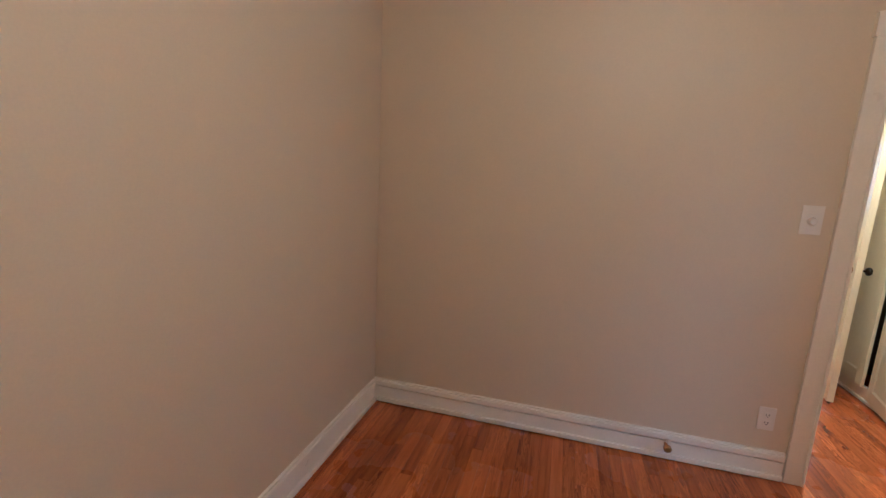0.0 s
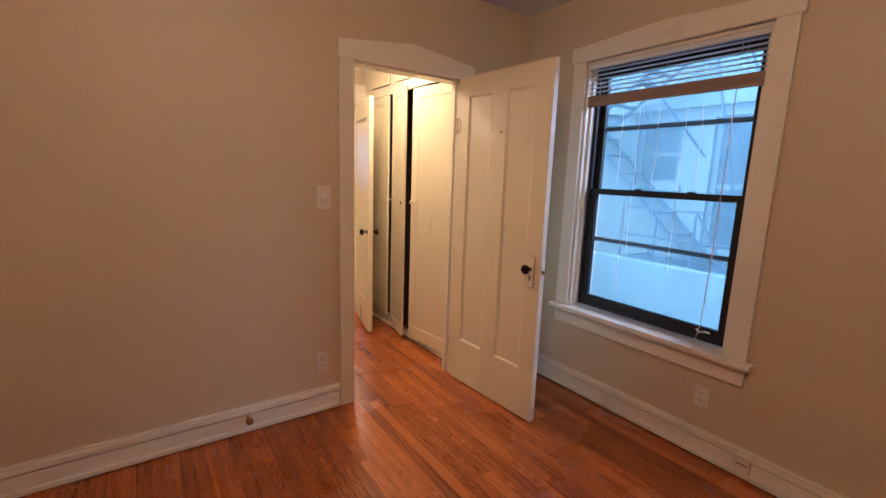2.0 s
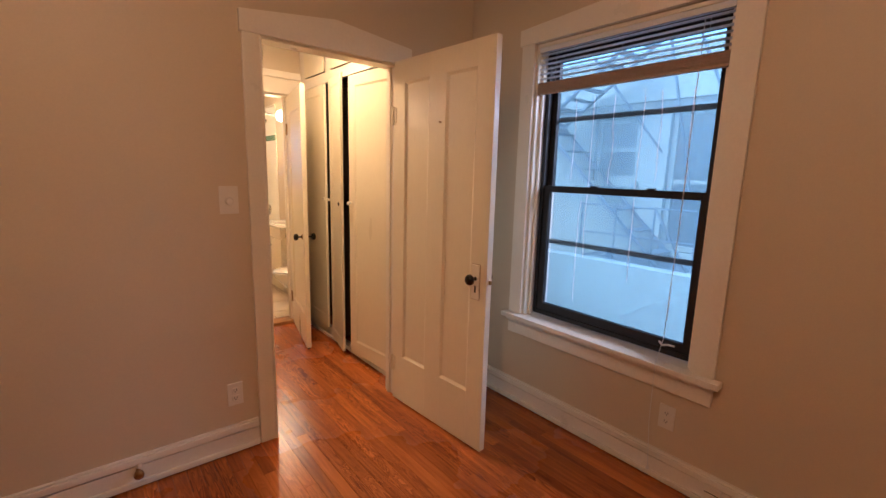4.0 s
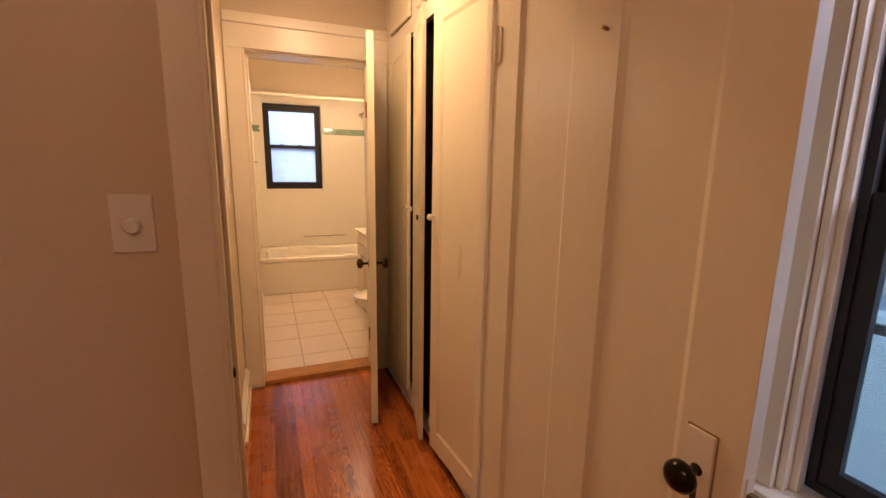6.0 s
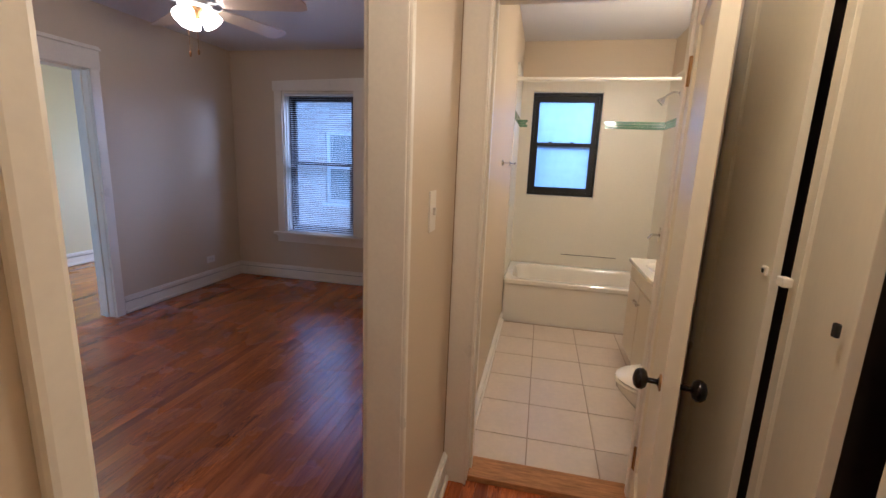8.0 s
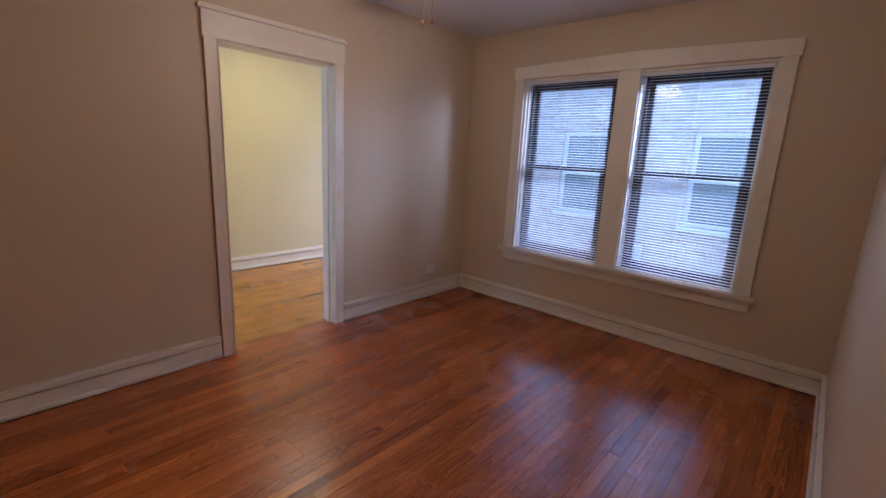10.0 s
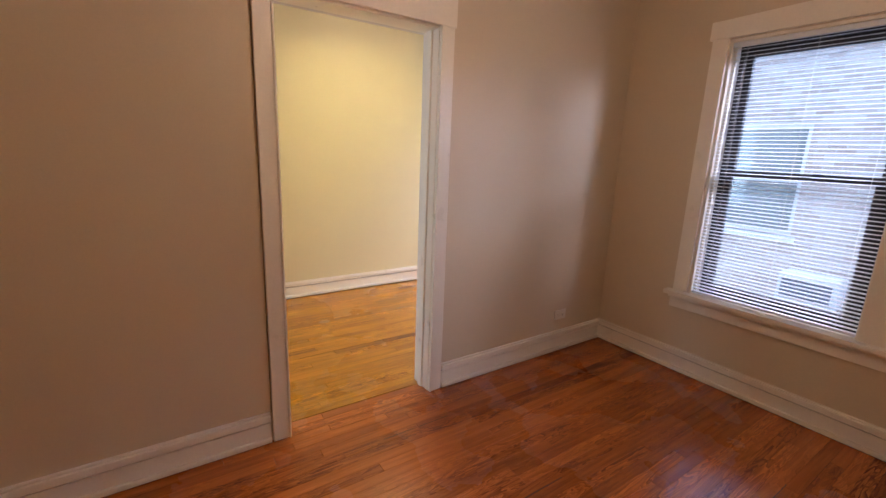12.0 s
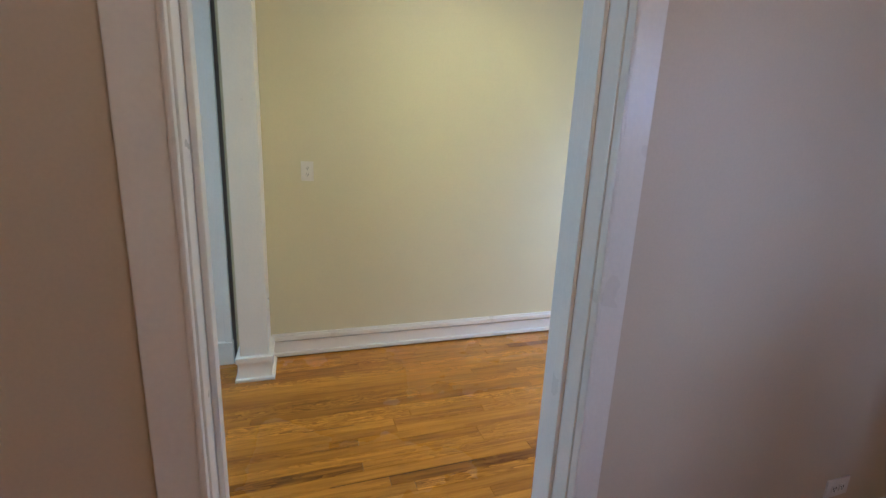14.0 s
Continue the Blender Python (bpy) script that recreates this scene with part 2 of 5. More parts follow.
SHADEGLOW = glowing("lit_frosted_shade", (1.0, 0.78, 0.48), 3.6)
GLOBEGLOW = glowing("lit_globe", (1.0, 0.8, 0.5), 2.5)
PANE = glass("window_pane", (0.76, 0.94, 0.97), 0.02, 0.8, (0.36, 0.49, 0.52))
FROST = glass("frosted_pane", (0.7, 0.82, 0.95), 0.2, 0.3, (0.47, 0.55, 0.58))
PANECLEAR = glass("clear_window_pane", (0.88, 0.98, 1.0), 0.02, 0.985)
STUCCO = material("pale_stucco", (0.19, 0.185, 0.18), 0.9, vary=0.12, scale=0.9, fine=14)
STEEL = material("grey_painted_steel", (0.03, 0.05, 0.085), 0.85, vary=0.2)
DARKPANE = material("unlit_window_glass", (0.025, 0.035, 0.05), 0.2, bump=0)
BRICK = brickwork("pale_brick")
# teal-grey base carries the sky reflected in the brick house's panes
DARKGLASS = material("sky_toned_window_glass", (0.13, 0.16, 0.175), 0.15, bump=0)
WHITEWOOD = material("white_outdoor_paint", (0.55, 0.56, 0.58), 0.6)
PINKSTREAK = material("pink_streak", (0.85, 0.5, 0.43), 0.8, vary=0.3)
# dark colour that carries the shade inside the closets
CLOSETSHADE = material("closet_inside_shade", (0.1, 0.075, 0.05), 0.9)

# ---- building helpers ----
ORIGIN = {}


def box(bm, x0, x1, y0, y1, z0, z1, bevel=0.0):
    r = bmesh.ops.create_cube(bm, size=1, matrix=Matrix.LocRotScale(((x0 + x1) / 2, (y0 + y1) / 2, (z0 + z1) / 2), None, (abs(x1 - x0), abs(y1 - y0), abs(z1 - z0))))
    if bevel:
        edges = {e for v in r["verts"] for e in v.link_edges}
        bmesh.ops.bevel(bm, geom=list(edges), offset=bevel, segments=2, profile=0.6, affect="EDGES")
    return bm


def boxes(*rows, bevel=0.0):
    bm = bmesh.new()
    for r in rows:
        box(bm, *r, bevel=bevel)
    return bm


def cyl(bm, p0, p1, r0, r1=None, seg=16):
    p0, p1 = Vector(p0), Vector(p1)
    d = p1 - p0
    m = Matrix.Translation((p0 + p1) / 2) @ d.to_track_quat("Z", "Y").to_matrix().to_4x4()
    bmesh.ops.create_cone(bm, cap_ends=True, segments=seg, radius1=r0, radius2=r0 if r1 is None else r1, depth=d.length, matrix=m)
    return bm


def cylinder(p0, p1, r0, r1=None, seg=16):
    return cyl(bmesh.new(), p0, p1, r0, r1, seg)


def lathe(profile, axis_from, axis_to, seg=20):
    """A turned solid: profile rows are (radius, distance along the axis)."""
    a, b = Vector(axis_from), Vector(axis_to)
    q = (b - a).to_track_quat("Z", "Y").to_matrix().to_4x4()
    m = Matrix.Translation(a) @ q
    bm = bmesh.new()
    rings = []
    for r, h in profile:
        rings.append([bm.verts.new(m @ Vector((max(r, 1e-4) * math.cos(2 * math.pi * i / seg), max(r, 1e-4) * math.sin(2 * math.pi * i / seg), h))) for i in range(seg)])
    for lo, hi in zip(rings, rings[1:]):
        for i in range(seg):
            bm.faces.new((lo[i], lo[(i + 1) % seg], hi[(i + 1) % seg], hi[i]))
    bm.faces.new(list(reversed(rings[0])))
    bm.faces.new(rings[-1])
    return bm


def tube(points, r, seg=8):
    bm = bmesh.new()
    for a, b in zip(points, points[1:]):
        cyl(bm, a, b, r, seg=seg)
    for pnt in points[1:-1]:
        bmesh.ops.create_icosphere(bm, subdivisions=1, radius=r, matrix=Matrix.Translation(pnt))
    return bm


def mesh_of(name, bm, mat, smooth=False):
    bmesh.ops.recalc_face_normals(bm, faces=bm.faces)
    me = bpy.data.meshes.new(name)
    bm.to_mesh(me)
    bm.free()
    me.materials.append(mat)
    if smooth:
        for f in me.polygons:
            f.use_smooth = True
        me.set_sharp_from_angle(angle=radians(38))
    return me


def part(name, bm, mat, parent, label="", smooth=False):
    """One mesh object under a thing or under a part."""
    if parent in ORIGIN:
        bmesh.ops.translate(bm, verts=bm.verts, vec=-ORIGIN[parent])
    ob = new(name, mesh_of(name, bm, mat, smooth))
    ob.parent = parent
    if parent in ORIGIN:
        ORIGIN[ob] = ORIGIN[parent]
    if label:
        tagged(ob, label)
    return ob


def thing(name, base, label, category, group="", kind=""):
    """An Empty at the thing's base; parts made under it are given in world places."""
    ob = tagged(new(name), label, category, group, kind)
    ob.empty_display_size = 0.1
    ob.location = base
    ORIGIN[ob] = Vector(base)
    return ob


def solid(name, bm, mat, label, category, kind="structure", smooth=False):
    return tagged(new(name, mesh_of(name, bm, mat, smooth)), label, category, "", kind)


H = 2.66   # top of the walls
CZ = 2.56  # ceiling

# ---- walls ----
WALLS = "smooth beige painted plaster wall"
solid("wall_bedroom_door", boxes((-1.97, 1.42, 2.875, 2.975, 0, H), (2.21, 2.95, 2.875, 2.975, 0, H), (1.42, 2.21, 2.875, 2.975, 2.05, H)), PAINT, WALLS + " with a doorway to the hall", "wall")
solid("wall_bedroom_side", boxes((-0.98, -0.83, -1.75, 2.875, 0, H)), PAINT, WALLS + " of the bedroom", "wall")
solid("wall_bedroom_back", boxes((-0.83, 3.0, -1.75, -1.6, 0, H)), PAINT, WALLS + " closing the bedroom", "wall")
solid("wall_bedroom_window", boxes((2.78, 3.0, -1.6, 1.33, 0, H), (2.78, 3.0, 2.34, 2.875, 0, H), (2.78, 3.0, 1.33, 2.34, 0, 0.56), (2.78, 3.0, 1.33, 2.34, 2.16, H)), PAINT, WALLS + " around the bedroom window", "wall")
solid("wall_hall_side", boxes((1.268, 1.36, 3.905, 4.58, 0, H), (1.268, 1.36, 2.975, 3.905, 2.08, H), (1.268, 1.36, 2.975, 3.06, 0, 2.08)), PAINT, WALLS + " between hall and living room", "wall")
solid("wall_bath_front", boxes((1.27, 1.45, 4.58, 4.72, 0, H), (2.2, 3.0, 4.58, 4.72, 0, H), (1.45, 2.2, 4.58, 4.72, 2.08, H)), PAINT, WALLS + " with the bathroom doorway", "wall")
solid("wall_bath_side", boxes((1.268, 1.42, 4.72, 7.72, 0, 2.72)), PAINT, WALLS + " between bathroom and living room", "wall")
solid("wall_bath_vanity", boxes((2.8, 3.0, 4.72, 7.72, 0, 2.72)), PAINT, WALLS + " behind vanity and toilet", "wall")
solid("wall_bath_window", boxes((1.42, 1.53, 7.5, 7.72, 0, 2.72), (2.225, 2.8, 7.5, 7.72, 0, 2.72), (1.53, 2.225, 7.5, 7.72, 0, 1.125), (1.53, 2.225, 7.5, 7.72, 2.175, 2.72)), PAINT, WALLS + " above the bathtub around a small window", "wall")
solid("wall_living_window", boxes((-1.97, -1.19, 7.34, 7.56, 0, H), (0.69, 1.268, 7.34, 7.56, 0, H), (-1.19, 0.69, 7.34, 7.56, 0, 0.54), (-1.19, 0.69, 7.34, 7.56, 2.135, H), (-0.325, -0.175, 7.34, 7.56, 0.54, 2.135)), PAINT, WALLS + " around the paired windows", "wall")
solid("wall_living_door", boxes((-1.97, -1.83, 1.5, 2.875, 0, H), (-1.97, -1.83, 2.975, 4.86, 0, H), (-1.97, -1.83, 5.72, 7.34, 0, H), (-1.97, -1.83, 4.86, 5.72, 2.05, H), (-1.97, -1.83, 7.56, 8.2, 0, H)), PAINT, WALLS + " with the doorway to the yellow-lit passage", "wall")
solid("wall_passage_far", boxes((-4.05, -3.875, 1.5, 8.2, 0, H)), PASSPAINT, "pale yellow painted plaster wall" + " at the far side of the passage", "wall")
solid("wall_passage_end", boxes((-3.875, -3.6, 8.05, 8.2, 0, H), (-2.3, -1.97, 8.05, 8.2, 0, H), (-3.6, -2.3, 8.05, 8.2, 0, 0.6), (-3.6, -2.3, 8.05, 8.2, 2.2, H)), PASSPAINT, "pale yellow painted plaster wall with an assumed opening at the end of the passage", "wall")
solid("wall_passage_window", boxes((-4.05, -3.7, 1.35, 1.5, 0, H), (-2.2, -1.83, 1.35, 1.5, 0, H), (-3.7, -2.2, 1.35, 1.5, 0, 0.6), (-3.7, -2.2, 1.35, 1.5, 2.2, H)), PASSPAINT, "pale yellow painted plaster wall" + " with a window lighting the passage", "wall")
# ceilings
for nm, a in (("ceiling_bedroom", (-0.9, 2.9, -1.7, 2.95, CZ, 2.75)), ("ceiling_hall", (1.3, 2.97, 2.96, 4.65, CZ + 0.01, 2.74)), ("ceiling_living", (-1.9, 1.3, 2.97, 7.45, CZ, 2.75)),
              ("ceiling_bath", (1.3, 2.95, 4.66, 7.65, 2.64, 2.8)), ("ceiling_passage", (-4.0, -1.91, 1.4, 8.15, CZ - 0.004, 2.75))):
    solid(nm, boxes(a), CEIL, "flat off-white painted plaster ceiling", "ceiling")


# ---- baseboards ----
def baseboard(x0, y0, x1, y1, nx, ny, h=0.15):
    """A tall painted baseboard along a wall face, with a cap and a shoe. (nx, ny) points into the room."""
    base = thing("baseboard", ((x0 + x1) / 2, (y0 + y1) / 2, 0), "tall cream-painted wooden baseboard with a moulded cap", "baseboard", kind="structure")

    def run(t0, t1, z0, z1, bev):
        xs, ys = sorted((x0, x1)), sorted((y0, y1))
        if nx:
            xs = sorted((x0 + nx * t0, x0 + nx * t1))
        else:
            ys = sorted((y0 + ny * t0, y0 + ny * t1))
        return boxes((*xs, *ys, z0, z1), bevel=bev)
    part("board", run(0, 0.015, 0.012, h * 0.665, 0.002), TRIM, base)
    # dark strips under cap and board put the gaps' shade into colour
    part("joint", run(0, 0.006, h * 0.665, h * 0.715, 0), TRIMDARK, base, "dark gap under the cap")
    part("cap", run(0, 0.023, h * 0.715, h - 0.012, 0.005), TRIM, base)
    part("cap_lip", run(0, 0.014, h - 0.0125, h, 0.004), TRIM, base)
    part("shoe", run(0.015, 0.03, 0.006, 0.034, 0.006), TRIM, base, "rounded shoe strip with a dark gap beneath")
    part("floor_gap", run(0, 0.02, 0.0005, 0.012, 0), TRIMDARK, base, "dark gap over the floor")
    return base


baseboard(-0.83, 2.875, 1.345, 2.875, 0, -1)
baseboard(-0.83, -1.6, -0.83, 2.84, 1, 0)
baseboard(2.78, -1.6, 2.78, 2.875, -1, 0)
baseboard(1.36, 3.92, 1.36, 4.555, 1, 0)
baseboard(-1.83, 2.975, -1.83, 4.795, 1, 0, 0.16)
baseboard(-1.83, 5.79, -1.83, 7.31, 1, 0, 0.16)
baseboard(-1.83, 7.34, 1.268, 7.34, 0, -1, 0.16)
baseboard(-1.8, 2.975, 1.268, 2.975, 0, 1, 0.16)
baseboard(1.268, 3.92, 1.268, 7.31, -1, 0, 0.16)
baseboard(-3.875, 4.87, -3.875, 8.05, 1, 0, 0.16)
baseboard(-3.875, 1.5, -3.875, 4.1, 1, 0, 0.16)
baseboard(1.42, 4.74, 1.42, 6.71, 1, 0, 0.1)


# ---- door frames ----
def door_trim(axis, plane, depth, a, b, top, face, head_top, leg=0.088, tip=0.0, other=True, label="", leg_b=None, cracked=False):
    """Jamb, stop and casing round an opening. The wall lies from plane to plane + depth along the axis; the casing is on the plane's face."""
    mid = (a + b) / 2
    base = thing("door_trim", (mid, plane, 0) if axis == "y" else (plane, mid, 0), label, "door frame", kind="structure")
    lb = leg if leg_b is None else leg_b

    def bx(u0, u1, v0, v1, z0, z1, bev=0.003):
        v0, v1 = sorted((plane + v0, plane + v1))
        return boxes((u0, u1, v0, v1, z0, z1), bevel=bev) if axis == "y" else boxes((v0, v1, u0, u1, z0, z1), bevel=bev)
    s = 1 if depth > 0 else -1
    f = -s * face
    part("jamb", bx(a - 0.02, a, 0.001 * s, depth - 0.001 * s, 0, top + 0.02), TRIM, base)
    part("jamb", bx(b, b + 0.02, 0.001 * s, depth - 0.001 * s, 0, top + 0.02), TRIM, base)
    part("head_jamb", bx(a, b, 0.001 * s, depth - 0.001 * s, top, top + 0.02), TRIM, base)
    part("stop", bx(a, a + 0.012, depth * 0.4, depth * 0.68, 0, top), TRIM, base)
    part("stop", bx(b - 0.012, b, depth * 0.4, depth * 0.68, 0, top), TRIM, base)
    for sgn, p, w in ((-1, a, leg), (1, b, lb)):
        lo, hi = sorted((p + sgn * 0.004, p + sgn * w))
        part("leg", bx(lo, hi, 0, f, 0, top + 0.012), TRIM, base)
        lo, hi = sorted((p + sgn * 0.002, p + sgn * 0.014))
        part("bead", bx(lo, hi, f, f * 1.35, 0, top + 0.01, 0.004), TRIM, base)
        if cracked:
            lo, hi = sorted((p + sgn * w, p + sgn * (w + 0.003)))
            part("joint", bx(lo, hi, 0, f * 0.3, 0.16, top, 0), CRACK, base, "brown crack beside the casing")
    hb = bmesh.new()
    a2, b2 = a - leg - 0.008, b + lb + 0.008
    prof = [(a2, top + 0.012), (b2, top + 0.012), (b2, head_top), (mid, head_top + tip), (a2, head_top)]
    lo = [hb.verts.new((u, plane, z) if axis == "y" else (plane, u, z)) for u, z in prof]
    hi = [hb.verts.new((u, plane + f * 1.2, z) if axis == "y" else (plane + f * 1.2, u, z)) for u, z in prof]
    hb.faces.new(lo)
    hb.faces.new(list(reversed(hi)))
    for i in range(5):
        hb.faces.new((lo[i], lo[(i + 1) % 5], hi[(i + 1) % 5], hi[i]))
    part("head", hb, TRIM, base)
    if other:
        e = depth
        for sgn, p, w in ((-1, a, leg), (1, b, lb)):
            l2, h2 = sorted((p + sgn * 0.004, p + sgn * w))
            part("leg", bx(l2, h2, e, e - f, 0, top + 0.012), TRIM, base)
        part("head", bx(a2, b2, e, e - f * 1.2, top + 0.012, head_top), TRIM, base)
    return base


door_trim("y", 2.875, 0.1, 1.44, 2.19, 2.03, 0.02, 2.135, tip=0.055, other=False, label="cream-painted bedroom door frame with a shallow peaked head")
pt = door_trim("x", -1.83, -0.14, 4.89, 5.70, 2.03, 0.02, 2.19, label="cream-painted door frame of the passage doorway", leg=0.085, cracked=True)
part("crown", boxes((-1.83, -1.792, 4.776, 5.804, 2.19, 2.208), (-1.83, -1.8, 4.782, 5.798, 2.208, 2.222), bevel=0.004), TRIM, pt, "moulded cap above the head")
bt = door_trim("y", 4.58, 0.14, 1.47, 2.18, 2.06, 0.02, 2.2, label="cream-painted bathroom door frame with wide casing", leg=0.1085, leg_b=0.115)
part("crown", boxes((1.365, 2.297, 4.545, 4.58, 2.2, 2.225), (1.365, 2.297, 4.555, 4.58, 2.225, 2.26), bevel=0.004), TRIM, bt, "moulded cap above the head")
# cased opening between hall and living room
co = thing("door_trim", (1.315, 3.5, 0), "cream-painted cased opening between hall and living room", "door frame", kind="structure")
part("jamb", boxes((1.262, 1.366, 3.885, 3.905, 0, 2.08), bevel=0.003), TRIM, co)
part("jamb", boxes((1.262, 1.366, 3.06, 3.08, 0, 2.08), bevel=0.003), TRIM, co)
part("head_jamb", boxes((1.262, 1.366, 3.08, 3.885, 2.06, 2.08), bevel=0.003), TRIM, co)
part("bead", boxes((1.355, 1.372, 3.045, 3.078, 0, 2.08), bevel=0.006), TRIM, co)
part("bead", boxes((1.355, 1.376, 3.888, 3.915, 0, 2.08), bevel=0.006), TRIM, co)
part("bead", boxes((1.25, 1.268, 3.888, 3.99, 0, 2.1), bevel=0.005), TRIM, co)
part("joint", boxes((1.36, 1.3625, 4.552, 4.557, 0.15, 2.2)), CRACK, co, "dark open joint in the corner")
# latch strike in the jambs
for x, y, z, dx, dy in ((-1.925, 5.698, 0.875, 0.008, 0.004), (-1.925, 5.698, 0.845, 0.008, 0.004), (1.442, 2.915, 0.875, 0.003, 0.014)):
    solid("strike_plate", boxes((x - dx, x + dx, y - dy, y + dy, z - 0.011, z + 0.011), bevel=0.002), SLOT, "small dark latch strike set in the door jamb", "strike plate", kind="")


# ---- floors ----
PLANK = {}


def plank(length, mat):
    key = (round(length, 2), mat.name)
    ln = key[0]
    if key not in PLANK:
        w, c, g = 0.0572, 0.0006, 0.0006
        v = []
        for z, i in ((-0.012, 0), (-0.0006, 0), (0, c)):
            v += [(g / 2 + i, g + i, z), (w - g / 2 - i, g + i, z), (w - g / 2 - i, ln - g - i, z), (g / 2 + i, ln - g - i, z)]
        faces = [(8, 9, 10, 11)]
        for k in (0, 4):
            faces += [(k + j, k + (j + 1) % 4, k + 4 + (j + 1) % 4, k + 4 + j) for j in range(4)]
        me = bpy.data.meshes.new("plank")
        me.from_pydata(v, [], faces)
        me.materials.append(mat)
        PLANK[key] = me
    return PLANK[key]


def plank_floor(floor, x0, x1, y0, y1, seed, split=None, mat=OAK, rest=OAKREST):
    """Oak strips along y, each an object of its own; those before split are joined."""
    rng = random.Random(seed)
    verts, faces = [], []
    n = int(math.ceil((x1 - x0) / 0.0572))
    for r in range(n):
        x, y = x0 + r * 0.0572, y0 - rng.choice((0.0, 0.2, 0.4, 0.5, 0.7))
        while y < y1 - 0.02:
            ln = rng.choice((0.5, 0.7, 0.9, 1.1, 1.3, 1.6, 1.9))
            s, e = max(y, y0), min(y + ln, y1)
            if y1 - e < 0.12:
                e = y1
            y = e
            if e - s < 0.03:
                continue
            me = plank(e - s, mat)
            if split is not None and e < split:
                k = len(verts)
                verts += [(v.co.x + x, v.co.y + s, v.co.z) for v in me.vertices]
                faces += [tuple(i + k for i in f.vertices) for f in me.polygons]
                continue
            ob = new("plank", me)
            ob.parent = floor
            ob.location = (x, s, 0)
            ob.rotation_euler = (0, rng.uniform(-0.006, 0.006), 0)
    if verts:
        me = bpy.data.meshes.new("plank_rest")
        me.from_pydata(verts, [], faces)
        me.materials.append(rest)
        ob = new("plank_rest", me)
        ob.parent = floor
        tagged(ob, kind="stuff")


def local_thing(name, m, label, category, group="", kind=""):
    """An Empty with a pose; its parts are given in its own metres."""
    ob = tagged(new(name), label, category, group, kind)
    ob.empty_display_size = 0.1
    ob.matrix_basis = m
    return ob


def on_wall(axis, plane):
    """Boxes along a window wall: u along it, v outwards from its inner face."""
    def f(*rows, bevel=0.002):
        if axis == "x":
            return boxes(*[(plane + v0, plane + v1, u0, u1, z0, z1) for u0, u1, v0, v1, z0, z1 in rows], bevel=bevel)
        return boxes(*[(u0, u1, plane + v0, plane + v1, z0, z1) for u0, u1, v0, v1, z0, z1 in rows], bevel=bevel)
    return f


def sash_ring(u0, u1, z0, z1, v0, v1, s, top, bot):
    return ((u0, u0 + s, v0, v1, z0, z1), (u1 - s, u1, v0, v1, z0, z1), (u0 + s, u1 - s, v0, v1, z1 - top, z1), (u0 + s, u1 - s, v0, v1, z0, z0 + bot))


def sash_window(name, axis, plane, u0, u1, z0, z1, meet, v, label, pane, rim=0.035, bars=()):
    w = on_wall(axis, plane)
    mid = (u0 + u1) / 2
    base = thing(name, (plane, mid, z0) if axis == "x" else (mid, plane, z0), label, "window", kind="structure")
    part("window_frame", w(*sash_ring(u0, u1, z0, z1, v, v + 0.075, rim * 0.55, rim * 0.6, rim * 0.6)), BLACKFRAME, base)
    a, b = u0 + rim * 0.5, u1 - rim * 0.5
    lo = part("lower_sash", w(*sash_ring(a, b, z0 + rim * 0.55, meet + 0.018, v + 0.008, v + 0.036, rim, 0.036, rim * 1.15)), BLACKFRAME, base)
    up = part("upper_sash", w(*sash_ring(a, b, meet - 0.018, z1 - rim * 0.55, v + 0.038, v + 0.066, rim * 0.85, rim * 1.1, 0.034)), BLACKFRAME, base)
    for sash, za, zb, vv in ((lo, z0 + rim, meet - 0.01, v + 0.022), (up, meet + 0.01, z1 - rim, v + 0.052)):
        p = part("pane", w((a + rim * 0.6, b - rim * 0.6, vv, vv + 0.004, za, zb), bevel=0), pane, sash)
        p.visible_shadow = pane is FROST
    for z in bars:
        part("storm_bar", w((a, b, v + 0.085, v + 0.1, z - 0.013, z + 0.013)), STORM, base, "grey storm-window crossbar")
    for f in (0.3, 0.62):
        part("sash_lift", w((u0 + f * (u1 - u0) - 0.02, u0 + f * (u1 - u0) + 0.02, v - 0.008, v + 0.012, meet + 0.018, meet + 0.027)), BLACKFRAME, lo)
    return base


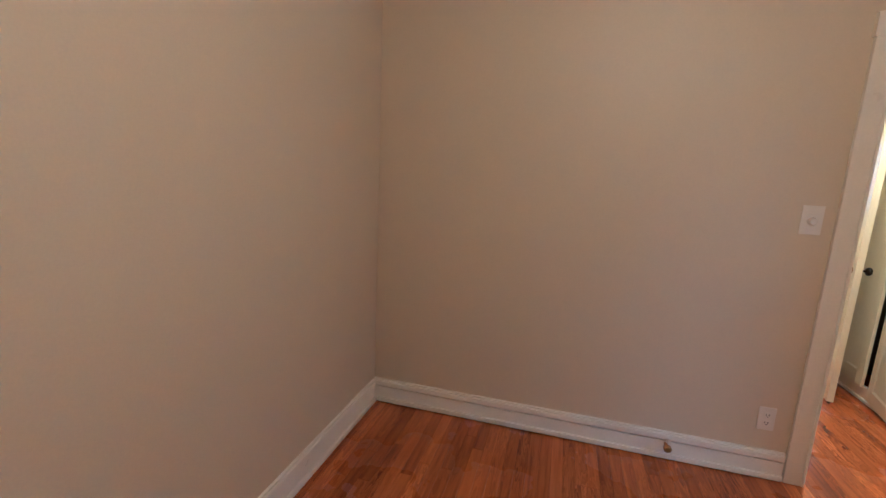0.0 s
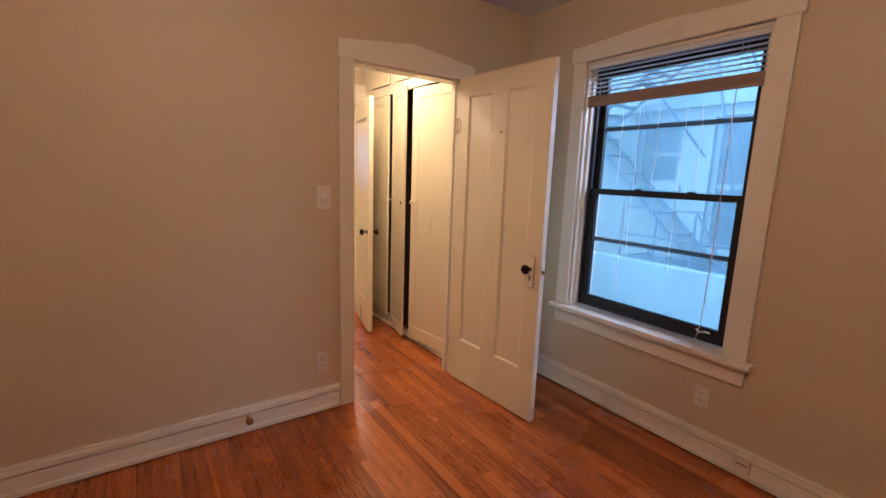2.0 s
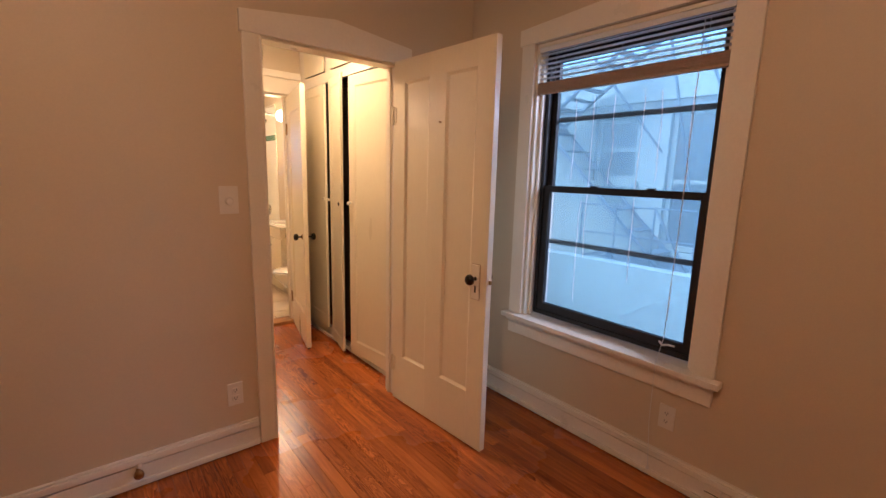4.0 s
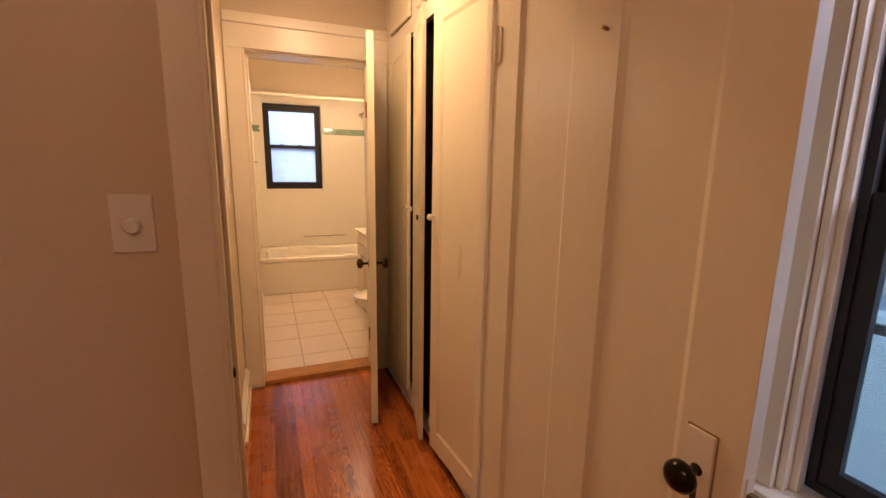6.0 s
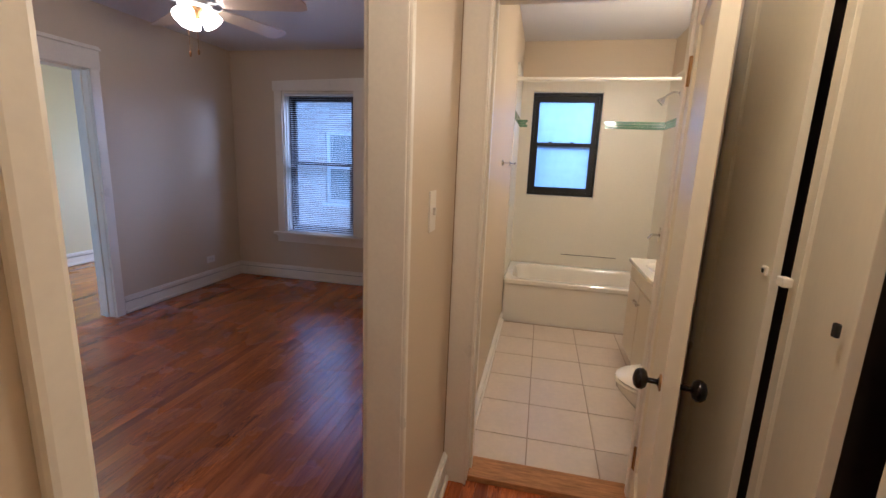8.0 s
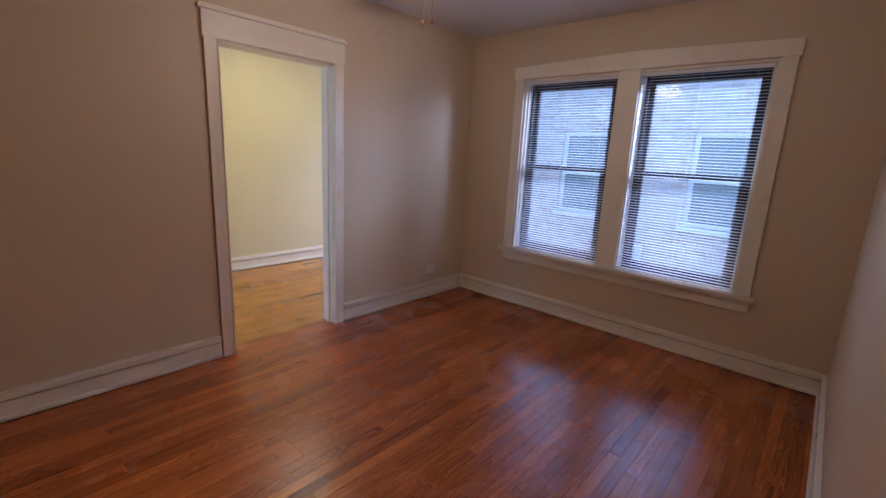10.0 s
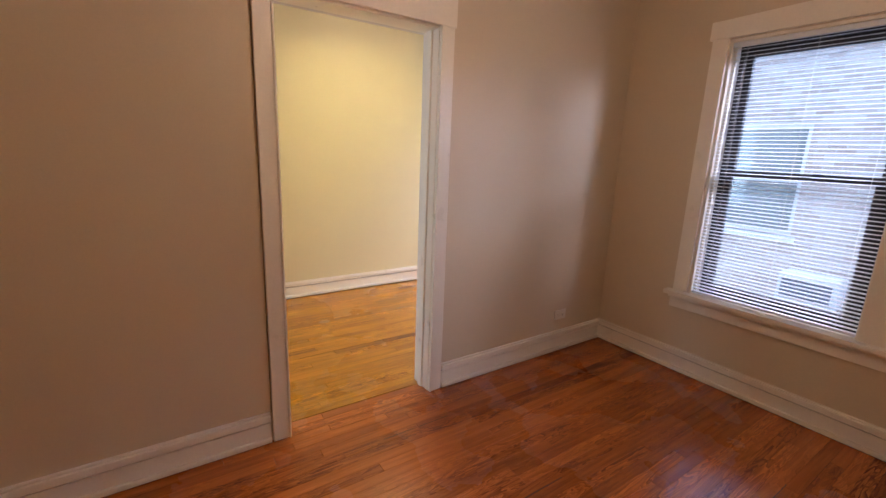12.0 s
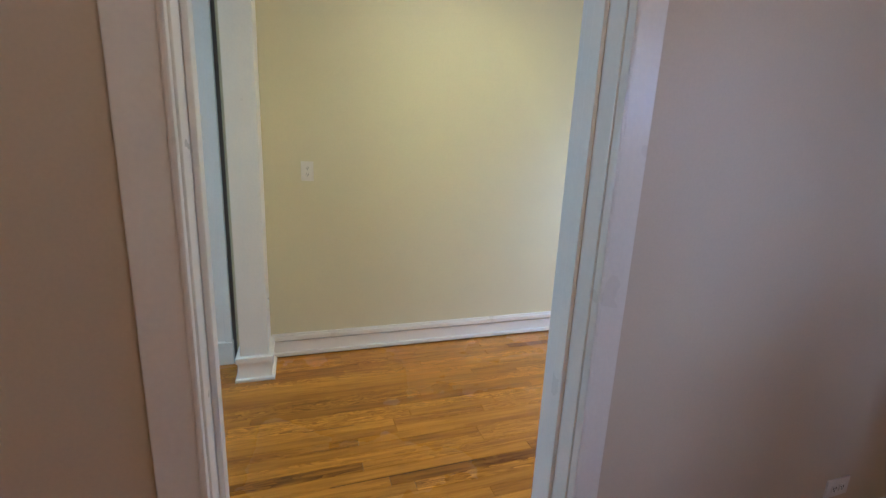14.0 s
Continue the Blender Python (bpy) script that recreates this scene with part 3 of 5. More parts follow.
def window_trim(axis, plane, u0, u1, z0, z1, leg, head, sill_out, label, ear=0.05, apron=0.1, head_tip=0.0):
    """Painted reveal, casing, stool and apron round a window opening."""
    w = on_wall(axis, plane)
    mid = (u0 + u1) / 2
    base = thing("window_trim", (plane, mid, z0) if axis == "x" else (mid, plane, z0), label, "window trim", kind="structure")
    part("leg", w((u0 - leg, u0, -0.02, 0, z0 + 0.001, z1 + 0.004)), TRIM, base)
    part("leg", w((u1, u1 + leg, -0.02, 0, z0 + 0.001, z1 + 0.004)), TRIM, base)
    hb = bmesh.new()
    a2, b2 = u0 - leg - 0.016, u1 + leg + 0.016
    prof = [(a2, z1 + 0.004), (b2, z1 + 0.004), (b2, z1 + head), (mid, z1 + head + head_tip), (a2, z1 + head)]
    rims = [[hb.verts.new((u, plane + v, z) if axis == "y" else (plane + v, u, z)) for u, z in prof] for v in (0, -0.025)]
    hb.faces.new(rims[0])
    hb.faces.new(list(reversed(rims[1])))
    for i in range(5):
        hb.faces.new((rims[0][i], rims[0][(i + 1) % 5], rims[1][(i + 1) % 5], rims[1][i]))
    bmesh.ops.bevel(hb, geom=list(hb.edges), offset=0.002, segments=1, affect="EDGES")
    part("head", hb, TRIM, base)
    part("reveal", w((u0, u0 + 0.018, 0.001, 0.2, z0, z1), (u1 - 0.018, u1, 0.001, 0.2, z0, z1), (u0, u1, 0.001, 0.2, z1 - 0.018, z1 - 0.0005)), TRIM, base, "painted window reveal")
    part("parting_strip", w((u0 + 0.018, u0 + 0.036, 0.03, 0.05, z0, z1 - 0.02), (u1 - 0.036, u1 - 0.018, 0.03, 0.05, z0, z1 - 0.02)), TRIM, base)
    part("window_sill", w((u0 - leg - ear, u1 + leg + ear, -sill_out, -0.0005, z0 - 0.028, z0), (u0, u1, -0.0005, 0.2, z0 - 0.028, z0), bevel=0.004), TRIM, base)
    part("apron", w((u0 - leg - ear + 0.03, u1 + leg + ear - 0.03, -0.02, 0, z0 - 0.028 - apron, z0 - 0.029), bevel=0.004), TRIM, base)
    part("apron_lip", w((u0 - leg - ear + 0.02, u1 + leg + ear - 0.02, -0.032, -0.02, z0 - 0.05, z0 - 0.029), bevel=0.004), TRIM, base)
    return base


# ---- bedroom window ----
wa = on_wall("x", 2.78)
window_trim("x", 2.78, 1.34, 2.335, 0.585, 2.155, 0.09, 0.09, 0.06, "cream-painted bedroom window trim with a peaked head and deep sill", ear=0.03, head_tip=0.035)
w1 = sash_window("window_1", "x", 2.78, 1.36, 2.3, 0.6, 2.135, 1.36, 0.06, "black double-hung window behind a grimy storm pane", PANECLEAR, rim=0.042, bars=(1.756, 1.043))
sp = part("storm_pane", wa((1.385, 2.275, 0.166, 0.17, 0.63, 2.11), bevel=0), PANE, w1, "grimy outer storm pane")
sp.visible_shadow = False


def slat_mesh(name, length, depth, tilt):
    bm = bmesh.new()
    n = 4
    rows = []
    for i in range(n + 1):
        t = i / n - 0.5
        y, z = t * depth * math.cos(tilt), t * depth * math.sin(tilt) + 0.0022 * (1 - 4 * t * t)
        rows.append([bm.verts.new((-length / 2, y, z)), bm.verts.new((length / 2, y, z)), bm.verts.new((length / 2, y, z + 0.0007)), bm.verts.new((-length / 2, y, z + 0.0007))])
    for p, q in zip(rows, rows[1:]):
        for k in range(4):
            bm.faces.new((p[k], p[(k + 1) % 4], q[(k + 1) % 4], q[k]))
    bm.faces.new(rows[0])
    bm.faces.new(list(reversed(rows[-1])))
    return mesh_of(name, bm, BLIND, True)


def blind(m, length, top, bottom, pitch, stack, label, brown=False):
    """A slatted blind in its own metres: x along, y into the window, z up from its hem."""
    b = local_thing("window_blind", m, label, "blind", "window blinds")
    part("headrail", boxes((-length / 2, length / 2, -0.014, 0.014, top - 0.026, top), bevel=0.002), BLIND, b)
    me = slat_mesh("slat", length, 0.025, radians(7))
    z = top - 0.04
    while z > bottom + stack + 0.012:
        s = new("slat", me)
        s.parent, s.location = b, (0, 0, z)
        z -= pitch
    if stack > 0.02:
        n = int(stack / 0.006)
        for i in range(n):
            part("stacked_slat", boxes((-length / 2, length / 2, -0.0125 + 0.002 * (i % 2), 0.0125 + 0.002 * (i % 2), bottom + 0.016 + i * 0.006, bottom + 0.0205 + i * 0.006)), BLINDBROWN, b)
    part("bottom_rail", boxes((-length / 2, length / 2, -0.013, 0.013, bottom, bottom + 0.015), bevel=0.003), BLINDBROWN if brown else BLIND, b)
    for f in (-0.4, 0, 0.4):
        part("ladder_cord", cylinder((f * length, -0.0135, bottom), (f * length, -0.0135, top - 0.02), 0.0009, seg=5), CORD, b)
    return b


blind(pose(2.797, 1.838, 0, 0, 0, 90), 0.956, 2.135, 1.885, 0.025, 0.05, "pulled-up white slat blind with a brown stack of slats", True)
cord = thing("blind_cord", (2.755, 1.475, 0.58), "long white blind cord hanging over the sill", "cord")
part("cord", tube([(2.79, 1.47, 2.1), (2.788, 1.475, 1.2), (2.77, 1.478, 0.7), (2.712, 1.478, 0.595), (2.708, 1.474, 0.3), (2.74, 1.47, 0.06)], 0.0016, 6), CORD, cord)
part("knot", lathe([(0.002, 0), (0.008, 0.006), (0.006, 0.016), (0.002, 0.024)], (2.74, 1.47, 0.04), (2.74, 1.47, 0.07)), CORD, cord)
part("cleat", tube([(2.83, 1.45, 0.655), (2.815, 1.47, 0.66), (2.815, 1.5, 0.65), (2.83, 1.52, 0.66)], 0.005, 6), CORD, cord, "white twist of cord at the sash")
for k, (y, za, zb) in enumerate(((2.13, 1.42, 1.86), (2.02, 0.98, 1.86), (1.9, 1.4, 1.85), (1.75, 0.9, 1.83), (1.66, 1.42, 1.85), (2.06, 0.72, 1.3), (1.52, 0.75, 1.84))):
    rng = random.Random(k)
    bm = bmesh.new()
    pts = [(2.899, y + rng.uniform(-0.006, 0.006), za + (zb - za) * i / 6) for i in range(7)]
    for a, b in zip(pts, pts[1:]):
        cyl(bm, a, b, 0.0014, seg=5)
    solid("pane_streak", bm, PINKSTREAK, "faint pinkish streak down the outer pane", "stain", kind="")


# ---- living room windows ----
window_trim("y", 7.34, -1.19, 0.69, 0.565, 2.135, 0.09, 0.105, 0.065, "cream-painted trim round the paired living room windows", ear=0.04, apron=0.09, head_tip=0.03)
tb = on_wall("y", 7.34)
mull = thing("window_trim", (-0.25, 7.34, 0.57), "cream-painted mullion post between the paired windows", "window trim", kind="structure")
part("post", tb((-0.335, -0.165, -0.02, 0, 0.566, 2.138)), TRIM, mull)
part("post_side", tb((-0.343, -0.3255, 0.001, 0.2, 0.566, 2.115), (-0.1745, -0.157, 0.001, 0.2, 0.566, 2.115)), TRIM, mull)
for u0, u1 in ((-1.165, -0.345), (-0.155, 0.665)):
    sash_window("window_2", "y", 7.34, u0 + 0.012, u1 - 0.012, 0.57, 2.115, 1.36, 0.075, "black double-hung window behind a lowered blind", PANECLEAR, rim=0.045, bars=())
    blind(pose((u0 + u1) / 2, 7.352, 0), u1 - u0 + 0.002, 2.112, 0.575, 0.0215, 0, "lowered white slat blind with open slats")

# ---- bathroom window ----
wt = thing("window_trim", (1.877, 7.5, 1.13), "white reveal of the small bathroom window", "window trim", kind="structure")
bw = on_wall("y", 7.5)
part("reveal", bw((1.5305, 1.542, -0.006, 0.2, 1.126, 2.174), (2.213, 2.2245, -0.006, 0.2, 1.126, 2.174), (1.542, 2.213, -0.006, 0.2, 2.163, 2.174)), SURROUND, wt)
part("window_sill", bw((1.5305, 2.2245, -0.012, 0.2, 1.1255, 1.14)), SURROUND, wt)
sash_window("window_3", "y", 7.5, 1.542, 2.213, 1.14, 2.163, 1.66, 0.05, "small black double-hung window with frosted panes", FROST, rim=0.05)
# unseen window that lights the passage
sash_window("window_4", "y", 1.5, -3.7, -2.2, 0.6, 2.2, 1.4, -0.12, "black double-hung window at the end of the passage", PANE, rim=0.045)


# ---- doors ----
def leaf(parent, width, height, thick, panels, z0=0.0, mat=DOORPAINT, recess=0.009):
    """A framed leaf from its hinge edge along x, with panels (x0, x1, z0, z1) set back on both faces."""
    t = thick / 2
    rows = []
    edge = 0.0
    for p in panels:
        rows.append((edge, p[0], -t, t, z0, z0 + height))
        edge = p[1]
    rows.append((edge, width, -t, t, z0, z0 + height))
    for k, r in enumerate(rows):
        part("stile", boxes(r, bevel=0.0015), mat, parent)
    for p in panels:
        part("rail", boxes((p[0], p[1], -t, t, z0, p[2]), bevel=0.001), mat, parent)
        part("rail", boxes((p[0], p[1], -t, t, p[3], z0 + height), bevel=0.001), mat, parent)
        pan = part("panel", boxes((p[0], p[1], -t + recess, t - recess, p[2], p[3])), mat, parent)
        for sy in (-1, 1):
            bm = bmesh.new()
            o = [(p[0], p[2]), (p[1], p[2]), (p[1], p[3]), (p[0], p[3])]
            c = 0.014
            i = [(p[0] + c, p[2] + c), (p[1] - c, p[2] + c), (p[1] - c, p[3] - c), (p[0] + c, p[3] - c)]
            vo = [bm.verts.new((x, sy * (t - 0.0015), z)) for x, z in o]
            vi = [bm.verts.new((x, sy * (t - recess - 0.0005), z)) for x, z in i]
            vb = [bm.verts.new((x, sy * (t - recess - 0.0005), z)) for x, z in o]
            for j in range(4):
                bm.faces.new((vo[j], vo[(j + 1) % 4], vi[(j + 1) % 4], vi[j]))
                bm.faces.new((vo[j], vb[j], vb[(j + 1) % 4], vo[(j + 1) % 4]))
                bm.faces.new((vi[j], vi[(j + 1) % 4], vb[(j + 1) % 4], vb[j]))
            part("moulding", bm, mat, pan)


def knob(parent, x, z, side, t, mat=BLACKMETAL, plate=True):
    s = side
    k = part("door_knob", lathe([(0.012, 0.0), (0.012, 0.006), (0.007, 0.01), (0.007, 0.03), (0.02, 0.034), (0.027, 0.043), (0.027, 0.053), (0.02, 0.062), (0.006, 0.066)], (x, s * t, z), (x, s * (t + 0.07), z)), mat, parent, "dark round door knob", True)
    if plate:
        pl = part("escutcheon", boxes((x - 0.024, x + 0.024, *sorted((s * t, s * (t + 0.007))), z - 0.105, z + 0.07), bevel=0.002), TRIM, parent, "painted-over keyhole plate")
        # brown backing draws the worn edge together with the plate's shadow line
        part("plate_edge", boxes((x - 0.0265, x + 0.0265, *sorted((s * t, s * (t + 0.002))), z - 0.108, z + 0.073)), CRACK, pl, "worn brown edge and shadow line of the plate")
        part("keyhole", boxes((x - 0.005, x + 0.005, *sorted((s * (t + 0.003), s * (t + 0.0078))), z - 0.07, z - 0.035)), SLOT, pl)
    return k


def hinge(parent, z, t, mat=DOORPAINT):
    part("hinge", boxes((-0.004, 0.02, -t - 0.004, -t - 0.0005, z - 0.045, z + 0.045)), mat, parent)
    part("hinge_pin", cylinder((-0.003, -t - 0.005, z - 0.05), (-0.003, -t - 0.005, z + 0.05), 0.006, seg=8), mat, parent)


d1 = local_thing("door_1", pose(2.178, 2.842, 0, 0, 0, -86.6), "open cream-painted bedroom door with two tall panels", "door", kind="structure")
leaf(d1, 0.755, 2.03, 0.036, ((0.1, 0.305, 0.31, 1.925), (0.435, 0.645, 0.31, 1.925)), 0.015)
for sd in (-1, 1):
    knob(d1, 0.687, 0.925, sd, 0.018)
part("latch", boxes((0.755, 0.757, -0.008, 0.008, 0.87, 0.95)), DOORPAINT, d1, "painted latch plate on the door edge")
part("latch_bolt", boxes((0.757, 0.77, -0.006, 0.006, 0.905, 0.925), bevel=0.002), BRASS, d1)
part("coat_hook", cylinder((0.4, -0.018, 1.69), (0.4, -0.03, 1.692), 0.004, seg=8), BRASS, d1)
for z in (0.25, 1.75):
    hinge(d1, z, 0.018)
d2 = local_thing("door_2", pose(2.184, 4.566, 0, 0, 0, -102.2), "open cream-painted bathroom door with dark knobs", "door", kind="structure")
leaf(d2, 0.7, 2.035, 0.036, ((0.11, 0.59, 0.28, 1.9),), 0.018)
for sd in (-1, 1):
    knob(d2, 0.635, 0.915, sd, 0.018, plate=False)
    part("rose", lathe([(0.022, 0), (0.022, 0.003), (0.014, 0.006)], (0.635, sd * 0.018, 0.915), (0.635, sd * 0.03, 0.915)), BRASS, d2)
part("latch", boxes((0.7, 0.702, -0.007, 0.007, 0.87, 0.94)), DOORPAINT, d2, "painted latch plate on the door edge")
for z in (0.27, 1.78):
    hinge(d2, z, 0.018, BRASS)
part("rubber_foot", cylinder((0.68, 0, 0.0), (0.68, 0, 0.02), 0.008, seg=8), SLOT, d2, "dark door bumper under the corner")

# ---- built-in closets along the hall ----
solid("wall_closet_back", boxes((2.93, 3.0, 2.875, 4.6, 0, H)), PAINT, WALLS + " behind the closets", "wall")
cl = thing("built_in_closet", (2.32, 3.8, 0), "cream-painted built-in hall closets with ajar doors and upper cupboards", "closet")
X0, X1 = 2.3, 2.325
part("face_frame", boxes((X0, X1, 2.976, 2.985, 0, CZ), (X0, X1, 3.972, 3.995, 0, 2.12), (X0, X1, 4.5, 4.579, 0, CZ), (X0, X1, 2.976, 3.972, 0, 0.05), (X0, X1, 3.995, 4.5, 0, 0.095),
                         (X0, X1, 2.976, 4.5, 2.12, 2.2), (X0, X1, 2.976, 4.5, 2.5, CZ), (X0, X1, 3.95, 4.06, 2.2, 2.5), (X0, X1, 4.45, 4.5, 2.2, 2.5), (X0, X1, 2.976, 3.08, 2.2, 2.5)), TRIM, cl)
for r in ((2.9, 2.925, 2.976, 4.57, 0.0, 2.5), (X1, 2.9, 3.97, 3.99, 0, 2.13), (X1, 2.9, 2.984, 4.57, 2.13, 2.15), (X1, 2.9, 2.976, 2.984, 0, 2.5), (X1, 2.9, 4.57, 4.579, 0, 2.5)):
    part("lining_board", boxes(r), CLOSETSHADE, cl, "closet lining with the inside's shade in its colour")
part("shoe", boxes((2.284, X0, 3.05, 4.555, 0.0, 0.02), bevel=0.004), TRIM, cl)


def closet_leaf(name, hx, hy, ang, w, z0, z1, knob_x, stile, label, knob_z=1.203):
    d = part(name, boxes((0, stile, -0.01, 0.01, z0, z1), bevel=0.0015), DOORPAINT, cl, label)
    d.matrix_basis = Matrix.Translation(-ORIGIN[cl]) @ pose(hx, hy, 0, 0, 0, ang)
    del ORIGIN[d]
    for v in d.data.vertices:
        v.co += ORIGIN[cl]
    part("stile", boxes((w - stile, w, -0.01, 0.01, z0, z1), bevel=0.0015), DOORPAINT, d)
    part("rail", boxes((stile, w - stile, -0.01, 0.01, z0, z0 + stile * 1.35), bevel=0.001), DOORPAINT, d)
    part("rail", boxes((stile, w - stile, -0.01, 0.01, z1 - stile, z1), bevel=0.001), DOORPAINT, d)
    part("panel", boxes((stile, w - stile, -0.004, 0.004, z0 + stile * 1.35, z1 - stile)), DOORPAINT, d)
    for sy in (-1, 1):
        bm = bmesh.new()
        xa, xb, za, zb, c = stile, w - stile, z0 + stile * 1.35, z1 - stile, 0.013
        vo = [bm.verts.new((x, sy * 0.0088, z)) for x, z in ((xa, za), (xb, za), (xb, zb), (xa, zb))]
        vb = [bm.verts.new((x, sy * 0.0035, z)) for x, z in ((xa, za), (xb, za), (xb, zb), (xa, zb))]
        vi = [bm.verts.new((x, sy * 0.0042, z)) for x, z in ((xa + c, za + c), (xb - c, za + c), (xb - c, zb - c), (xa + c, zb - c))]
        for q in range(4):
            n = (q + 1) % 4
            bm.faces.new((vo[q], vo[n], vi[n], vi[q]))
            bm.faces.new((vb[q], vb[n], vo[n], vo[q]))
            bm.faces.new((vi[q], vi[n], vb[n], vb[q]))
        part("moulding", bm, DOORPAINT, d)
    if knob_x:
        s = 1 if ang > 0 else -1
        for sd in (s,):
            part("knob", lathe([(0.006, 0), (0.006, 0.012), (0.014, 0.018), (0.016, 0.026), (0.011, 0.034), (0.003, 0.036)], (knob_x, sd * 0.01, knob_z), (knob_x, sd * 0.05, knob_z)), PLASTIC, d, "small white cupboard knob", True)
    return d


closet_leaf("door", 2.303, 2.985, 95.5, 0.575, 0.05, 2.09, 0.545, 0.075, "closet door standing ajar, single panel")
closet_leaf("door", 2.297, 3.985, -102.2, 0.36, 0.03, 2.125, 0, 0.06, "narrow closet door standing ajar")
closet_leaf("door", 2.298, 4.5, -92.5, 0.47, 0.1, 2.105, 0, 0.07, "far closet door slightly ajar")
part("catch", boxes((2.262, 2.275, 4.05, 4.075, 1.19, 1.215), bevel=0.004), TRIM, cl, "painted cupboard catch")
part("catch_hole", boxes((2.2605, 2.2622, 4.058, 4.068, 1.198, 1.208)), SLOT, cl)
part("strike", boxes((2.25, 2.272, 3.94, 3.972, 1.19, 1.212), bevel=0.004), TRIM, cl, "painted catch strike")
part("catch", boxes((2.2, 2.208, 3.658, 3.672, 1.175, 1.2), bevel=0.003), SLOT, cl, "dark closet latch")
for ya, yb in ((3.085, 3.945), (4.065, 4.445)):
    u = part("upper_door", boxes((2.284, X0, ya, yb, 2.205, 2.495), bevel=0.002), DOORPAINT, cl, "upper cupboard door")
    part("knob", lathe([(0.005, 0), (0.005, 0.01), (0.012, 0.016), (0.009, 0.026), (0.002, 0.028)], (2.284, ya + 0.05, 2.4), (2.24, ya + 0.05, 2.4)), PLASTIC, u, "", True)


# ---- switch and outlet plates ----
def plate(name, axis, x, y, z, s, w, h, style, label, category):
    """A wall plate on a wall whose room side is s along the axis."""
    ob = thing(name, (x, y, z), label, category, "switch and outlet plates")

    def bx(u0, u1, z0, z1, d0, d1, bev=0.001):
        d0, d1 = sorted((s * d0, s * d1))
        return boxes((x + d0, x + d1, y + u0, y + u1, z + z0, z + z1), bevel=bev) if axis == "x" else boxes((x + u0, x + u1, y + d0, y + d1, z + z0, z + z1), bevel=bev)
    part("cover", bx(-w / 2, w / 2, -h / 2, h / 2, 0, 0.006, 0.002), PLASTIC, ob)
    if style == "outlet":
        flat = w > h
        for c in (-1, 1):
            o = c * 0.02
            u, v = (o, 0) if flat else (0, o)
            rec = part("receptacle", bx(u - 0.015, u + 0.015, v - 0.014, v + 0.014, 0.006, 0.0085, 0.002), PLASTIC, ob)
            for q in (-0.006, 0.006):
                part("slot", bx(u + q - 0.0015, u + q + 0.0015, v - 0.002, v + 0.007, 0.0085, 0.0092, 0), SLOT, rec)
            part("slot", bx(u - 0.0025, u + 0.0025, v - 0.01, v - 0.006, 0.0085, 0.0092, 0), SLOT, rec)
    elif style == "dimmer":
        dirn = Vector((s, 0, 0)) if axis == "x" else Vector((0, s, 0))
        a = Vector((x, y, z - 0.005)) + dirn * 0.006
        part("dial", lathe([(0.019, 0), (0.019, 0.004), (0.016, 0.014), (0.014, 0.017), (0.004, 0.018)], a, a + dirn), PLASTIC, ob, "round dimmer dial", True)
    else:
        part("toggle", bx(-0.005, 0.005, -0.012, 0.012, 0.006, 0.016, 0.002), PLASTIC, ob)
    return ob


plate("light_switch", "y", 1.264, 2.875, 1.283, -1, 0.083, 0.13, "dimmer", "ivory dimmer switch plate beside the bedroom door", "switch")
plate("wall_outlet", "y", 1.242, 2.875, 0.31, -1, 0.072, 0.118, "outlet", "ivory double outlet above the baseboard", "outlet")
plate("wall_outlet", "x", 2.78, 1.425, 0.325, -1, 0.072, 0.118, "outlet", "ivory double outlet under the bedroom window", "outlet")
plate("light_switch", "x", 1.36, 4.18, 1.285, 1, 0.075, 0.13, "toggle", "ivory toggle switch on the hall wall", "switch")
plate("wall_outlet", "x", -1.83, 6.85, 0.28, 1, 0.118, 0.072, "outlet", "ivory sideways outlet above the living room baseboard", "outlet")
plate("wall_outlet", "x", -3.875, 5.118, 1.222, 1, 0.075, 0.12, "outlet", "ivory double outlet high on the passage wall", "outlet")
pc = thing("cable_box", (2.764, 1.19, 0.02), "cream-painted cable cover box on the baseboard", "box")
part("cover", boxes((2.735, 2.764, 1.16, 1.225, 0.025, 0.115), bevel=0.003), TRIM, pc)
part("slot", boxes((2.7335, 2.736, 1.165, 1.22, 0.085, 0.089)), TRIMDARK, pc)
gc = thing("gas_cap", (0.82, 2.859, 0.03), "capped brass gas pipe stub at the baseboard", "pipe cap")
part("pipe", cylinder((0.82, 2.86, 0.085), (0.82, 2.82, 0.085), 0.009, seg=10), BRASS, gc)
part("cap", lathe([(0.014, 0), (0.02, 0.006), (0.02, 0.02), (0.012, 0.026)], (0.82, 2.826, 0.085), (0.82, 2.79, 0.085), 8), BRASS, gc)
part("plug", lathe([(0.004, 0), (0.011, 0.005), (0.008, 0.02), (0.002, 0.024)], (0.825, 2.845, 0.1), (0.825, 2.835, 0.14)), PLASTIC, gc, "white cord stub above the cap")

# ---- pilaster in the passage ----
pil = thing("pilaster", (-3.74, 4.785, 0), "pale painted pilaster with a moulded plinth", "pilaster", kind="structure")
part("shaft", boxes((-3.874, -3.61, 4.71, 4.865, 0, CZ - 0.006), bevel=0.003), TRIM, pil)
part("plinth", boxes((-3.874, -3.592, 4.695, 4.882, 0, 0.11), bevel=0.003), TRIM, pil)
part("plinth_cap", boxes((-3.874, -3.582, 4.685, 4.89, 0.112, 0.15), bevel=0.006), TRIM, pil)
part("shoe", boxes((-3.874, -3.572, 4.68, 4.898, 0.0, 0.018), bevel=0.004), TRIM, pil)
fr = thing("door_trim", (-3.86, 4.4, 0), "pale painted casing beyond the pilaster", "door frame", kind="structure")
